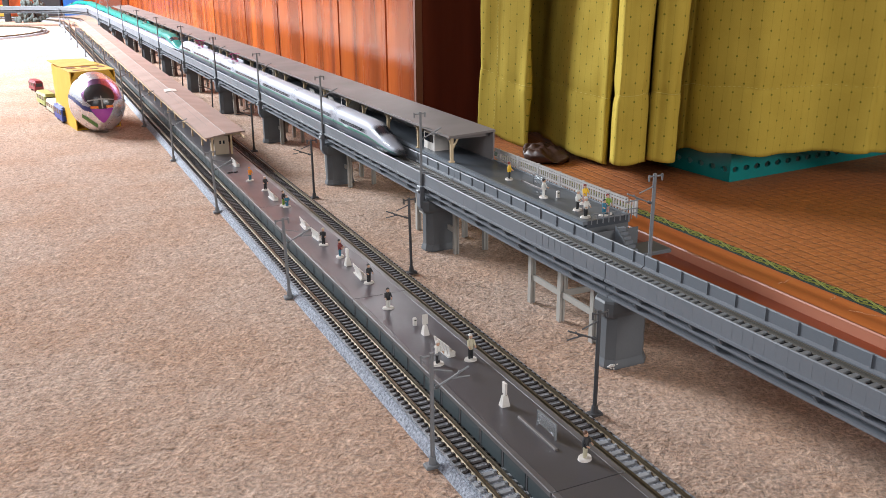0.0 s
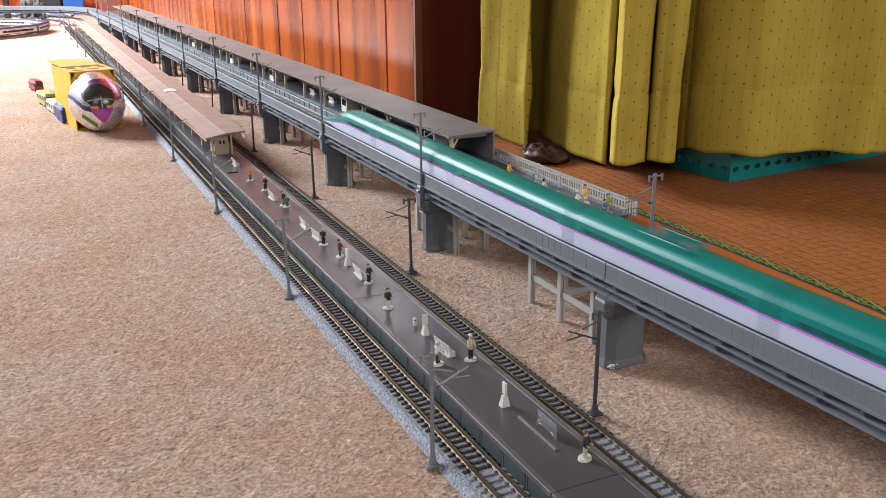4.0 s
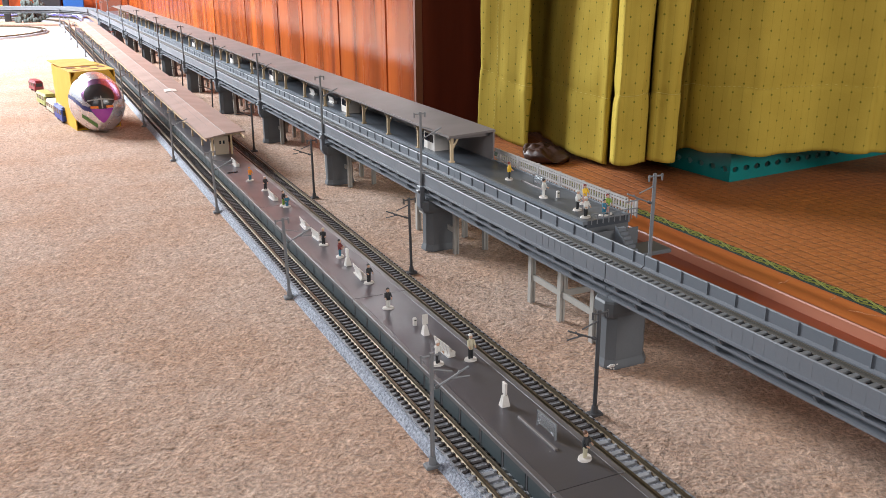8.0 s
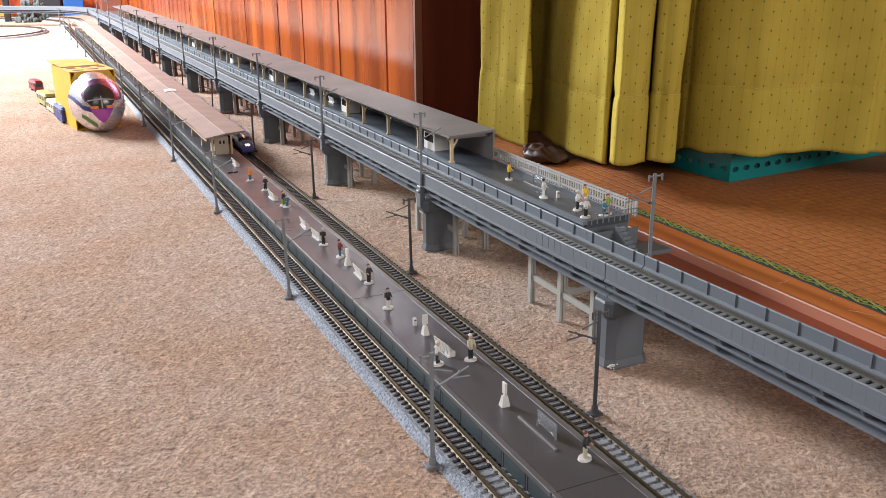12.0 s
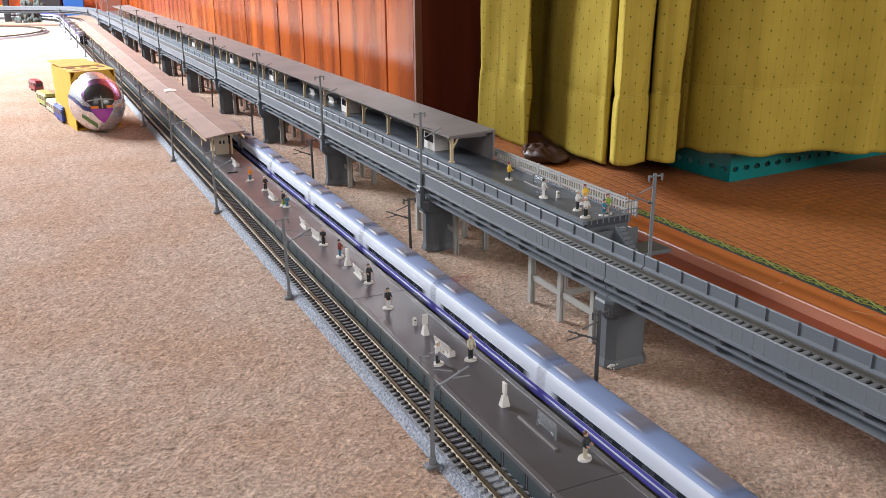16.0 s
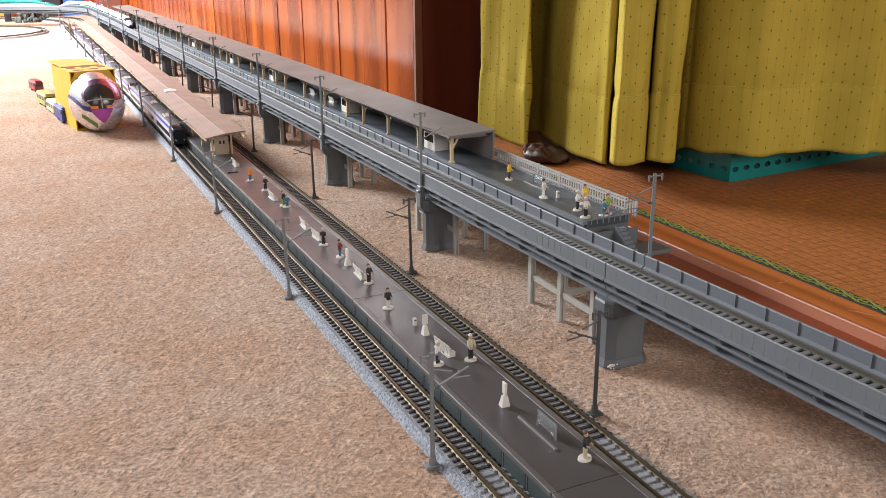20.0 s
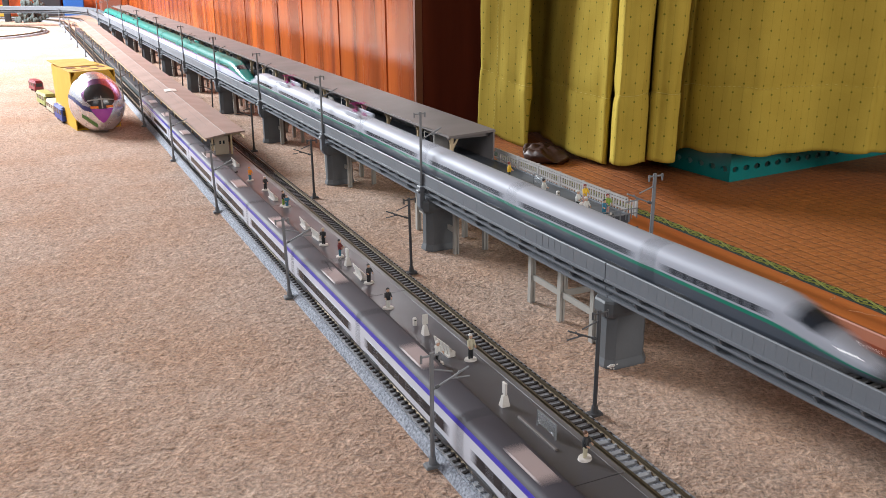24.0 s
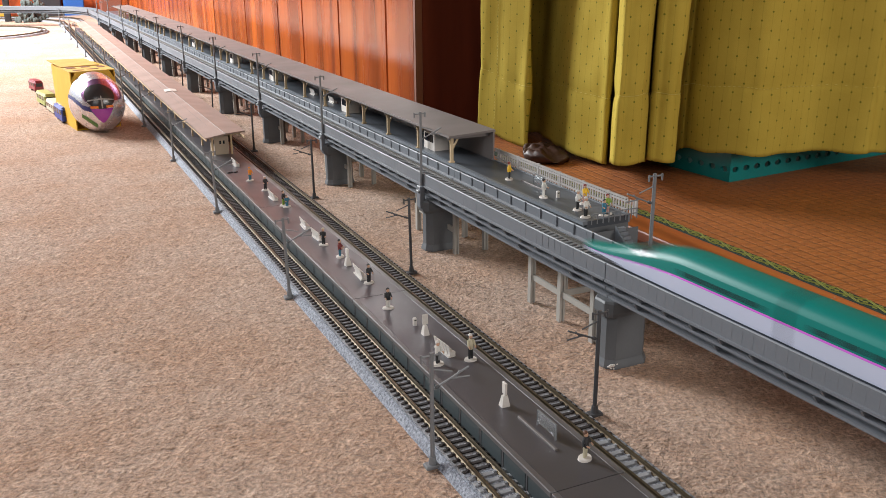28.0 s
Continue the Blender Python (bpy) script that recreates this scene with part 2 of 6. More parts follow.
M = dict(
    carpet=carpet_material(), tatami=tatami_material(), curtain=curtain_material(),
    panel=wood_material("varnished_panel", (0.43, 0.100, 0.017), (0.21, 0.034, 0.006), (0.070, 0.010, 0.003), 0.26, 34, 2),
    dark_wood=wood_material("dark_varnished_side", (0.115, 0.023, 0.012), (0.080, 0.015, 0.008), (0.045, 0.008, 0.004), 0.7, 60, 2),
    sill=wood_material("sill_wood", (0.40, 0.115, 0.032), (0.27, 0.066, 0.018), (0.13, 0.030, 0.010), 0.35, 70, 1),
    sill_red=wood_material("sill_edge_wood", (0.42, 0.085, 0.024), (0.27, 0.046, 0.013), (0.10, 0.018, 0.007), 0.4, 50, 1),
    # paler pink than the board: window light on the face painted into the wood
    sill_face=wood_material("sill_face_lit_wood", (0.52, 0.22, 0.14), (0.45, 0.18, 0.11), (0.33, 0.12, 0.07), 0.4, 40, 1),
    raw_wood=material("raw_edge_wood", (0.15, 0.045, 0.02), 0.7, scale=60, fine=500),
    heri=material("tatami_border_green", (0.006, 0.020, 0.010), 0.8, scale=200, fine=1500, bump=0.5),
    heri_gold=material("tatami_border_gold", (0.20, 0.20, 0.025), 0.75, scale=200, fine=1500, bump=0.4),
    scuff=material("scuffed_wood", (0.48, 0.23, 0.12), 0.7, second=(0.34, 0.14, 0.06), scale=300, fine=1200),
    thread=material("curtain_thread", (0.47, 0.37, 0.075), 0.8, scale=300, fine=1500),
    teal=material("teal_plastic", (0.0, 0.165, 0.155), 0.3, scale=20, fine=600, bump=0.03),
    grey=material("viaduct_grey", (0.132, 0.139, 0.155), 0.55, second=(0.105, 0.111, 0.124), scale=25, fine=900, bump=0.08),
    grey_pier=material("pier_grey", (0.115, 0.12, 0.128), 0.5, second=(0.09, 0.094, 0.1), scale=50, fine=900, bump=0.08),
    grey_pale=material("trestle_grey", (0.33, 0.31, 0.28), 0.55, second=(0.27, 0.255, 0.23), scale=50, fine=900, bump=0.08),
    platform_top=material("platform_top_dark", (0.062, 0.057, 0.064), 0.36, second=(0.050, 0.045, 0.051), scale=25, fine=700, bump=0.03),
    platform_edge=material("platform_edge_grey", (0.10, 0.09, 0.092), 0.42, scale=60, fine=900, bump=0.04),
    platform_side=material("platform_side_grey", (0.055, 0.066, 0.070), 0.5, second=(0.04, 0.05, 0.054), scale=60, fine=900, bump=0.06),
    station_top=material("station_top_slate", (0.062, 0.068, 0.078), 0.32, second=(0.052, 0.057, 0.066), scale=25, fine=700, bump=0.03),
    station_edge=material("station_edge_grey", (0.14, 0.155, 0.175), 0.45, scale=60, fine=900, bump=0.04),
    roof=material("canopy_grey", (0.145, 0.124, 0.118), 0.55, second=(0.112, 0.094, 0.089), scale=25, fine=800, bump=0.06),
    roof_brown=material("canopy_brown", (0.27, 0.195, 0.165), 0.55, second=(0.20, 0.138, 0.115), scale=25, fine=800, bump=0.06),
    cream=material("canopy_post_cream", (0.50, 0.37, 0.22), 0.55, scale=80, fine=900, bump=0.05),
    shed=material("shed_cream", (0.38, 0.30, 0.22), 0.55, scale=80, fine=900, bump=0.05),
    white=material("moulded_white", (0.56, 0.52, 0.48), 0.5, second=(0.46, 0.42, 0.385), scale=120, fine=1500, bump=0.1),
    fence=material("fence_grey", (0.34, 0.315, 0.30), 0.55, scale=80, fine=900, bump=0.05),
    mast=material("mast_grey", (0.17, 0.175, 0.185), 0.5, scale=80, fine=900, bump=0.05),
    mast_dark=material("mast_dark_grey", (0.08, 0.079, 0.083), 0.5, scale=80, fine=900, bump=0.05),
    rail=material("nickel_rail", (0.17, 0.13, 0.085), 0.45, metal=0.8, second=(0.09, 0.07, 0.045), scale=80, fine=900, bump=0.02),
    rail_side=material("rail_dull_brown", (0.075, 0.066, 0.055), 0.5, scale=80, fine=900, bump=0.02),
    sleeper=material("sleeper_black", (0.024, 0.020, 0.020), 0.65, second=(0.042, 0.035, 0.034), scale=150, fine=1500, bump=0.15, random_shift=0.15),
    sleeper_grey=material("sleeper_grey", (0.30, 0.30, 0.315), 0.6, second=(0.19, 0.19, 0.20), scale=150, fine=1500, bump=0.15, random_shift=0.1),
    sleeper_slab=material("sleeper_viaduct", (0.16, 0.163, 0.17), 0.6, second=(0.10, 0.10, 0.105), scale=150, fine=1500, bump=0.15, random_shift=0.12),
    ballast=material("ballast_blue_grey", (0.46, 0.48, 0.54), 0.8, second=(0.03, 0.035, 0.05), scale=700, fine=1800, bump=0.9, depth=0.0008),
    ballast_dark=material("ballast_dark", (0.40, 0.40, 0.43), 0.9, second=(0.09, 0.085, 0.09), scale=500, fine=1600, bump=0.9, depth=0.0006),
    # near-black bed: the shade between the viaduct's sleepers is put into this colour
    deck=material("viaduct_bed_shade_black", (0.016, 0.016, 0.017), 0.8, second=(0.010, 0.010, 0.011), scale=300, fine=1500, bump=0.4),
    black=material("black_plastic", (0.012, 0.012, 0.014), 0.35, scale=60, fine=900, bump=0.02),
    glass=material("tinted_glass", (0.015, 0.017, 0.022), 0.08, scale=60, fine=900, bump=0.0),
    chrome=material("chrome_foil", (0.80, 0.76, 0.79), 0.27, metal=0.8, second=(0.66, 0.62, 0.66), scale=30, fine=400, bump=0.03),
    yellow=material("yellow_card", (0.62, 0.36, 0.015), 0.45, second=(0.52, 0.29, 0.012), scale=40, fine=700, bump=0.06),
    lid_card=material("lid_card_tan", (0.60, 0.40, 0.10), 0.5, second=(0.48, 0.28, 0.05), scale=60, fine=700, bump=0.06),
    clear=material("clear_plastic", (0.82, 0.84, 0.86), 0.08, scale=60, fine=900, bump=0.0),
    plaster=material("plaster_white", (0.19, 0.18, 0.165), 0.9, scale=5, fine=200, bump=0.15),
)

M["clear"].node_tree.nodes["Principled BSDF"].inputs["Transmission Weight"].default_value = 0.9
M["clear"].node_tree.nodes["Principled BSDF"].inputs["IOR"].default_value = 1.15
for k in ("sleeper", "ballast_dark", "deck", "platform_side", "mast_dark", "station_top", "ballast", "grey_pier"):
    M[k].node_tree.nodes["Principled BSDF"].inputs["Specular IOR Level"].default_value = 0.22
for k in ("sill", "sill_red", "sill_face"):
    M[k].node_tree.nodes["Principled BSDF"].inputs["Coat Weight"].default_value = 0.08
    M[k].node_tree.nodes["Principled BSDF"].inputs["Coat Roughness"].default_value = 0.45
    M[k].node_tree.nodes["Principled BSDF"].inputs["Specular IOR Level"].default_value = 0.2
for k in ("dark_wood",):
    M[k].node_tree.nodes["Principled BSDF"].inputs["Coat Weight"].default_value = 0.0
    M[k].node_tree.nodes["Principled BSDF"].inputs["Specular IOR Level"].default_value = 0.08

# ---- mesh helpers ----


def box(bm, x0, x1, y0, y1, z0, z1):
    vs = [bm.verts.new(p) for p in ((x0, y0, z0), (x1, y0, z0), (x1, y1, z0), (x0, y1, z0), (x0, y0, z1), (x1, y0, z1), (x1, y1, z1), (x0, y1, z1))]
    for f in ((3, 2, 1, 0), (4, 5, 6, 7), (0, 1, 5, 4), (1, 2, 6, 5), (2, 3, 7, 6), (3, 0, 4, 7)):
        bm.faces.new([vs[i] for i in f])
    return vs


def bevel_box(bm, x0, x1, y0, y1, z0, z1, r=0.0005):
    """A box with chamfered upright and top edges (12 side faces)."""
    ring = lambda d, z: [bm.verts.new(p) for p in ((x0 + d + r, y0 + d, z), (x1 - d - r, y0 + d, z), (x1 - d, y0 + d + r, z), (x1 - d, y1 - d - r, z),
                                                    (x1 - d - r, y1 - d, z), (x0 + d + r, y1 - d, z), (x0 + d, y1 - d - r, z), (x0 + d, y0 + d + r, z))]
    a, b, c = ring(0, z0), ring(0, z1 - r), ring(r * 0.7, z1)
    for p, q in ((a, b), (b, c)):
        for i in range(8):
            bm.faces.new((p[i], p[(i + 1) % 8], q[(i + 1) % 8], q[i]))
    bm.faces.new(list(reversed(a)))
    bm.faces.new(c)


def tube(bm, p, q, r, n=8, r2=None):
    """A closed round bar from p to q."""
    p, q = Vector(p), Vector(q)
    r2 = r if r2 is None else r2
    turn = (q - p).to_track_quat("Z", "Y").to_matrix()
    rings = []
    for c, rad in ((p, r), (q, r2)):
        rings.append([bm.verts.new(c + turn @ Vector((rad * math.cos(2 * math.pi * i / n), rad * math.sin(2 * math.pi * i / n), 0))) for i in range(n)])
    a, b = rings
    for i in range(n):
        bm.faces.new((a[i], a[(i + 1) % n], b[(i + 1) % n], b[i]))
    bm.faces.new(list(reversed(a)))
    bm.faces.new(b)


def ball(bm, c, rx, ry, rz, n=10, k=6):
    c = Vector(c)
    rows = []
    for j in range(1, k):
        a = math.pi * j / k
        rows.append([bm.verts.new(c + Vector((rx * math.sin(a) * math.cos(2 * math.pi * i / n), ry * math.sin(a) * math.sin(2 * math.pi * i / n), rz * math.cos(a)))) for i in range(n)])
    top, bot = bm.verts.new(c + Vector((0, 0, rz))), bm.verts.new(c - Vector((0, 0, rz)))
    for i in range(n):
        bm.faces.new((top, rows[0][i], rows[0][(i + 1) % n]))
        bm.faces.new((bot, rows[-1][(i + 1) % n], rows[-1][i]))
        for a, b in zip(rows, rows[1:]):
            bm.faces.new((a[i], b[i], b[(i + 1) % n], a[(i + 1) % n]))


def prism(bm, pts, z0, z1):
    """An upright prism on a plan outline (counter-clockwise)."""
    a, b = [bm.verts.new((x, y, z0)) for x, y in pts], [bm.verts.new((x, y, z1)) for x, y in pts]
    k = len(pts)
    for i in range(k):
        bm.faces.new((a[i], a[(i + 1) % k], b[(i + 1) % k], b[i]))
    bm.faces.new(list(reversed(a)))
    bm.faces.new(b)


def sweep(bm, line, profile, closed=True, loop=False):
    """profile: (offset to the right of the line, z), swept along line: (x, y, tangent x, tangent y)."""
    rows = [[bm.verts.new((x + ty * o, y - tx * o, z)) for o, z in profile] for x, y, tx, ty in line]
    k = len(profile)
    pairs = list(zip(rows, rows[1:])) + ([(rows[-1], rows[0])] if loop else [])
    for a, b in pairs:
        for i in range(k if closed else k - 1):
            j = (i + 1) % k
            bm.faces.new((a[i], b[i], b[j], a[j]))
    if closed and not loop:
        bm.faces.new(rows[0])
        bm.faces.new(list(reversed(rows[-1])))


def mesh_of(name, bm, mats, smooth=False):
    me = bpy.data.meshes.new(name)
    bmesh.ops.recalc_face_normals(bm, faces=bm.faces)
    bm.to_mesh(me)
    bm.free()
    for m in (mats if isinstance(mats, (list, tuple)) else [mats]):
        me.materials.append(m)
    if smooth:
        for p in me.polygons:
            p.use_smooth = True
    return me


def part(name, bm, mat, parent=None, label="", smooth=False):
    ob = new(name, mesh_of(name, bm, mat, smooth))
    ob.parent = parent
    if label:
        ob["label"] = label
    return ob


def piece(name, me, parent, loc=(0, 0, 0), rz=0.0):
    """One more object on a shared mesh."""
    ob = new(name, me)
    ob.parent = parent
    ob.location, ob.rotation_euler = loc, (0, 0, rz)
    return ob


def thing(name, label, category, group="", loc=(0, 0, 0), rz=0.0, kind=""):
    ob = new(name)
    ob.empty_display_size = 0.01
    ob.location, ob.rotation_euler = loc, (0, 0, rz)
    return tagged(ob, label, category, group, kind)


# ---- the plan of the lines ----
S = 0.198          # module length: masts, piers and spans
XL, XR = 0.1375, 0.1885   # centre lines of the two ground tracks
PX0, PX1, PZ = 0.1438, 0.1742, 0.015   # ground platform
J0 = 0.324         # a joint between two spans
Z_RAIL = 0.007


def xv(y):
    """The elevated line: a gentle bend where it leaves the station, and a slow swing to the far end."""
    v = y - 0.37
    return 0.2432 - 0.012 * v + 0.0165 * (math.sqrt(v * v + 0.0009) - v) - 0.004 * max(v, 0.0) ** 2


def racetrack(main_x, y_top, y_near, radius, step=0.02):
    """A closed line, travelled towards the camera on the main straight: points, and the running length at each."""
    pts = []
    n = round((y_top - y_near) / 0.04)
    for i in range(n + 1):
        y = y_top + (y_near - y_top) * i / n
        pts.append((main_x(y), y))
    x1, x0 = main_x(y_near), main_x(y_top)
    k = round(math.pi * radius / step)
    for i in range(1, k):
        a = math.pi * i / k
        pts.append((x1 - radius + radius * math.cos(a), y_near - radius * math.sin(a)))
    for i in range(n + 1):
        y = y_near + (y_top - y_near) * i / n
        pts.append((x1 - 2 * radius + (x0 - x1) * i / n, y))
    for i in range(1, k):
        a = math.pi * i / k
        pts.append((x0 - radius - radius * math.cos(a), y_top + radius * math.sin(a)))
    return measured(pts)


def measured(pts):
    """The headings and running lengths of a closed line of points."""
    line, run, total = [], [0.0], 0.0
    for i, (x, y) in enumerate(pts):
        (xa, ya), (xb, yb) = pts[i - 1], pts[(i + 1) % len(pts)]
        d = math.hypot(xb - xa, yb - ya)
        line.append((x, y, (xb - xa) / d, (yb - ya) / d))
        total += math.hypot(pts[(i + 1) % len(pts)][0] - x, pts[(i + 1) % len(pts)][1] - y)
        run.append(total)
    return line, run, total


def filleted(corners, step=0.02):
    """A closed line with rounded corners (x, y, radius), from the first corner's end on."""
    legs, n = [], len(corners)
    for i, (x, y, r) in enumerate(corners):
        p, a, b = Vector((x, y)), Vector(corners[i - 1][:2]), Vector(corners[(i + 1) % n][:2])
        u, v = (a - p).normalized(), (b - p).normalized()
        half = u.angle(v) / 2
        d = r / math.tan(half)
        centre = p + (u + v).normalized() * (r / math.sin(half))
        k = max(4, round(r * (math.pi - 2 * half) / step))
        s0, s1 = p + u * d - centre, p + v * d - centre
        sweep_angle = s0.angle_signed(s1)
        a0 = math.atan2(s0.y, s0.x)
        legs.append([(centre.x + r * math.cos(a0 - sweep_angle * j / k), centre.y + r * math.sin(a0 - sweep_angle * j / k)) for j in range(k + 1)])
    pts = []
    for i in range(n):
        (xa, ya), (xb, yb) = legs[i][-1], legs[(i + 1) % n][0]
        m = max(1, round(math.hypot(xb - xa, yb - ya) / 0.04))
        pts += [(xa + (xb - xa) * j / m, ya + (yb - ya) * j / m) for j in range(m)]
        pts += legs[(i + 1) % n][:-1]
    return measured(pts)


LOOP_A = racetrack(xv, 2.48, -1.98, 0.30)
LOOP_B = filleted([(XR, 3.09, 0.25), (XR, -2.09, 0.34), (-0.75, -2.09, 0.34), (-0.75, 3.09, 0.10)])
# the inner line runs a loop within the loop at its far end
LOOP_C = filleted([(XL, 3.03, 0.28), (XL, -1.90, 0.30), (-0.46, -1.90, 0.25), (-0.46, 2.33, 0.12), (0.08, 2.33, 0.19), (0.08, 2.71, 0.19), (-0.54, 2.71, 0.09),
                   (-0.54, 2.00, 0.07), (-0.68, 2.00, 0.07), (-0.68, 3.03, 0.10)])


def on_loop(loop, s):
    """The place and heading at the length s along a closed line."""
    line, run, total = loop
    s %= total
    i = int(np.searchsorted(run, s, side="right")) - 1
    i = min(i, len(line) - 1)
    f = (s - run[i]) / max(run[i + 1] - run[i], 1e-9)
    a, b = line[i], line[(i + 1) % len(line)]
    return a[0] + (b[0] - a[0]) * f, a[1] + (b[1] - a[1]) * f, a[2] + (b[2] - a[2]) * f, a[3] + (b[3] - a[3]) * f


def straight(fx, y0, y1, n):
    out = []
    for i in range(n + 1):
        y = y0 + (y1 - y0) * i / n
        dx = (fx(y + 0.001) - fx(y - 0.001)) / 0.002
        d = math.hypot(dx, 1)
        out.append((fx(y), y, dx / d, 1 / d))
    return out


# ---- the room ----


def room():
    rng = np.random.default_rng(3)
    # carpet: one sheet, with a close-set uneven pile where it lies near
    bm = bmesh.new()
    box(bm, -0.8, 0.304, -2.7, 3.2, -0.02, -0.0012)
    part("carpet_underlay", bm, M["carpet"], None).name = "floor_underlay"
    tagged(bpy.data.objects["floor_underlay"], "beige carpet backing laid over the whole room", "floor", kind="structure")
    nx, ny = 230, 620
    gx, gy = np.linspace(-0.10, 0.304, nx), np.linspace(0.12, 1.25, ny)
    h = rng.normal(0, 1, (ny, nx))
    h = (h + np.roll(h, 1, 0) + np.roll(h, 1, 1) + np.roll(h, (1, 1), (0, 1))) / 2
    h2 = rng.normal(0, 1, (ny // 8 + 2, nx // 8 + 2))
    iy, ix = np.arange(ny) / 8, np.arange(nx) / 8
    y0, x0 = iy.astype(int), ix.astype(int)
    fy, fx = (iy - y0)[:, None], (ix - x0)[None, :]
    h2 = h2[y0][:, x0] * (1 - fy) * (1 - fx) + h2[y0 + 1][:, x0] * fy * (1 - fx) + h2[y0][:, x0 + 1] * (1 - fy) * fx + h2[y0 + 1][:, x0 + 1] * fy * fx
    z = np.clip(h * 0.00028 + h2 * 0.0002 - 0.0002, -0.0009, 0.0005)
    z = z * 0.8
    co = np.stack([np.broadcast_to(gx, (ny, nx)), np.broadcast_to(gy[:, None], (ny, nx)), z], -1).reshape(-1, 3)
    a = (np.arange(ny - 1)[:, None] * nx + np.arange(nx - 1)[None]).ravel()
    me = bpy.data.meshes.new("floor")
    me.from_pydata(co.tolist(), [], np.stack([a, a + 1, a + 1 + nx, a + nx], 1).tolist())
    for p in me.polygons:
        p.use_smooth = True
    me.materials.append(M["carpet"])
    tagged(new("floor", me), "beige short-pile carpet with an uneven looped surface", "carpet", kind="structure")
    # carpet beyond the near field
    bm = bmesh.new()
    for x0_, x1_, y0_, y1_ in ((-0.8, -0.10, -2.7, 3.2), (-0.10, 0.304, -2.7, 0.12), (-0.10, 0.304, 1.25, 3.2), (0.304, 0.345, 0.763, 3.2)):
        box(bm, x0_, x1_, y0_, y1_, -0.0011, -0.0001)
    tagged(part("floor_far", bm, M["carpet"]), "beige short-pile carpet running to the far wall", "carpet", kind="structure")

    # raised sill boards and the rush-matted room beyond
    bm = bmesh.new()
    bevel_box(bm, 0.304, 0.3075, -2.7, 0.763, -0.02, 0.0252, 0.0006)
    tagged(part("sill_front", bm, M["sill_red"]), "reddish varnished front strip of the room sill", "sill", kind="structure")
    bm = bmesh.new()
    box(bm, 0.3075, 0.3222, -2.7, 0.763, -0.02, 0.0244)
    tagged(part("sill_step", bm, M["sill_red"]), "dark worn lower step of the room sill", "sill", kind="structure")
    # upright face in the lit wood colour
    bm = bmesh.new()
    bevel_box(bm, 0.3222, 0.3240, -2.7, 0.763, -0.02, 0.0302, 0.0007)
    tagged(part("sill_face", bm, M["sill_face"]), "smooth pinkish-brown face of the sill board, window light in its colour", "sill", kind="structure")
    bm = bmesh.new()
    box(bm, 0.3220, 0.3225, 0.330, 0.372, 0.0300, 0.03035)
    part("chipped_edge", bm, M["scuff"], bpy.data.objects["sill_face"], "pale chipped edge")
    bm = bmesh.new()
    box(bm, 0.3240, 0.3435, -2.7, 0.763, -0.02, 0.0298)
    board = tagged(part("sill_board", bm, M["sill"]), "worn orange-brown wooden sill board beside the matting", "sill", kind="structure")
    for x, y, l, rz in ((0.3349, 0.3127, 0.01, 10), (0.3392, 0.2856, 0.006, 20), (0.3374, 0.2645, 0.016, -60)):
        bm = bmesh.new()
        for i in range(5):
            o = 0.0006 * math.sin(i * 2.1)
            box(bm, -l / 2 + i * l / 5, -l / 2 + (i + 0.9) * l / 5, o - 0.0003 - 0.0002 * (i % 2), o + 0.0002, 0, 0.00012)
        mark = part("scuff", bm, M["scuff"], board)
        mark.location, mark.rotation_euler = (x, y, 0.0298), (0, 0, radians(rz))
    bm = bmesh.new()
    box(bm, 0.3435, 2.6, -2.7, 1.6, -0.02, 0.0295)
    tagged(part("tatami_floor", bm, M["tatami"]), "golden brown woven rush matting", "tatami", kind="structure")
    edge = thing("tatami_border", "dark green cloth border with woven gold zigzag", "border", kind="structure")
    bm = bmesh.new()
    box(bm, 0.3436, 0.3505, -0.6, 0.763, 0.0290, 0.0305)
    part("border_cloth", bm, M["heri"], edge)
    def stitch_mesh(name, w, l):
        b = bmesh.new()
        box(b, -w, w, -l, l, 0, 0.0003)
        return mesh_of(name, b, M["heri_gold"])

    thread, leaf = stitch_mesh("gold_thread", 0.00013, 0.0089), stitch_mesh("gold_leaf", 0.00030, 0.0013)
    pitch, y, turn = 0.017, 0.08, 0.36
    while y < 0.64:
        for rz in (turn, -turn):
            for i in (-0.5, 0.5):
                piece("gold_thread", thread, edge, (0.347, y + i * 0.0024, 0.0305 + (0.0002 if rz < 0 else 0)), rz)
        for dy in (-0.0016, 0.0016):
            for rz in (0.0, 0.9, -0.9):
                piece("gold_leaf", leaf, edge, (0.347 + rz * 0.0006, y + pitch / 2 + dy + abs(rz) * 0.0004, 0.0305), rz)
        for x_at in (0.3449, 0.3491):
            piece("gold_leaf", leaf, edge, (x_at, y, 0.0305), 0.0)
        y += pitch

    # shell of the room
    bm = bmesh.new()
    box(bm, -0.9, 2.7, -2.8, 3.3, 2.0, 2.1)
    tagged(part("ceiling", bm, M["plaster"]), "plain pale plaster ceiling of the room", "ceiling", kind="structure")

    def wall(name, rects, label, mat="plaster"):
        b = bmesh.new()
        for r in rects:
            box(b, *r)
        tagged(part(name, b, M[mat]), label, "wall", kind="structure")

    wall("wall_west", [(-0.9, -0.8, -2.8, 3.3, -0.02, 0.12), (-0.9, -0.8, -2.8, 3.3, 1.45, 2.0), (-0.9, -0.8, -2.8, -1.3, 0.12, 1.45),
                       (-0.9, -0.8, 0.25, 1.4, 0.12, 1.45), (-0.9, -0.8, 3.05, 3.3, 0.12, 1.45)], "pale plaster wall with two window openings")
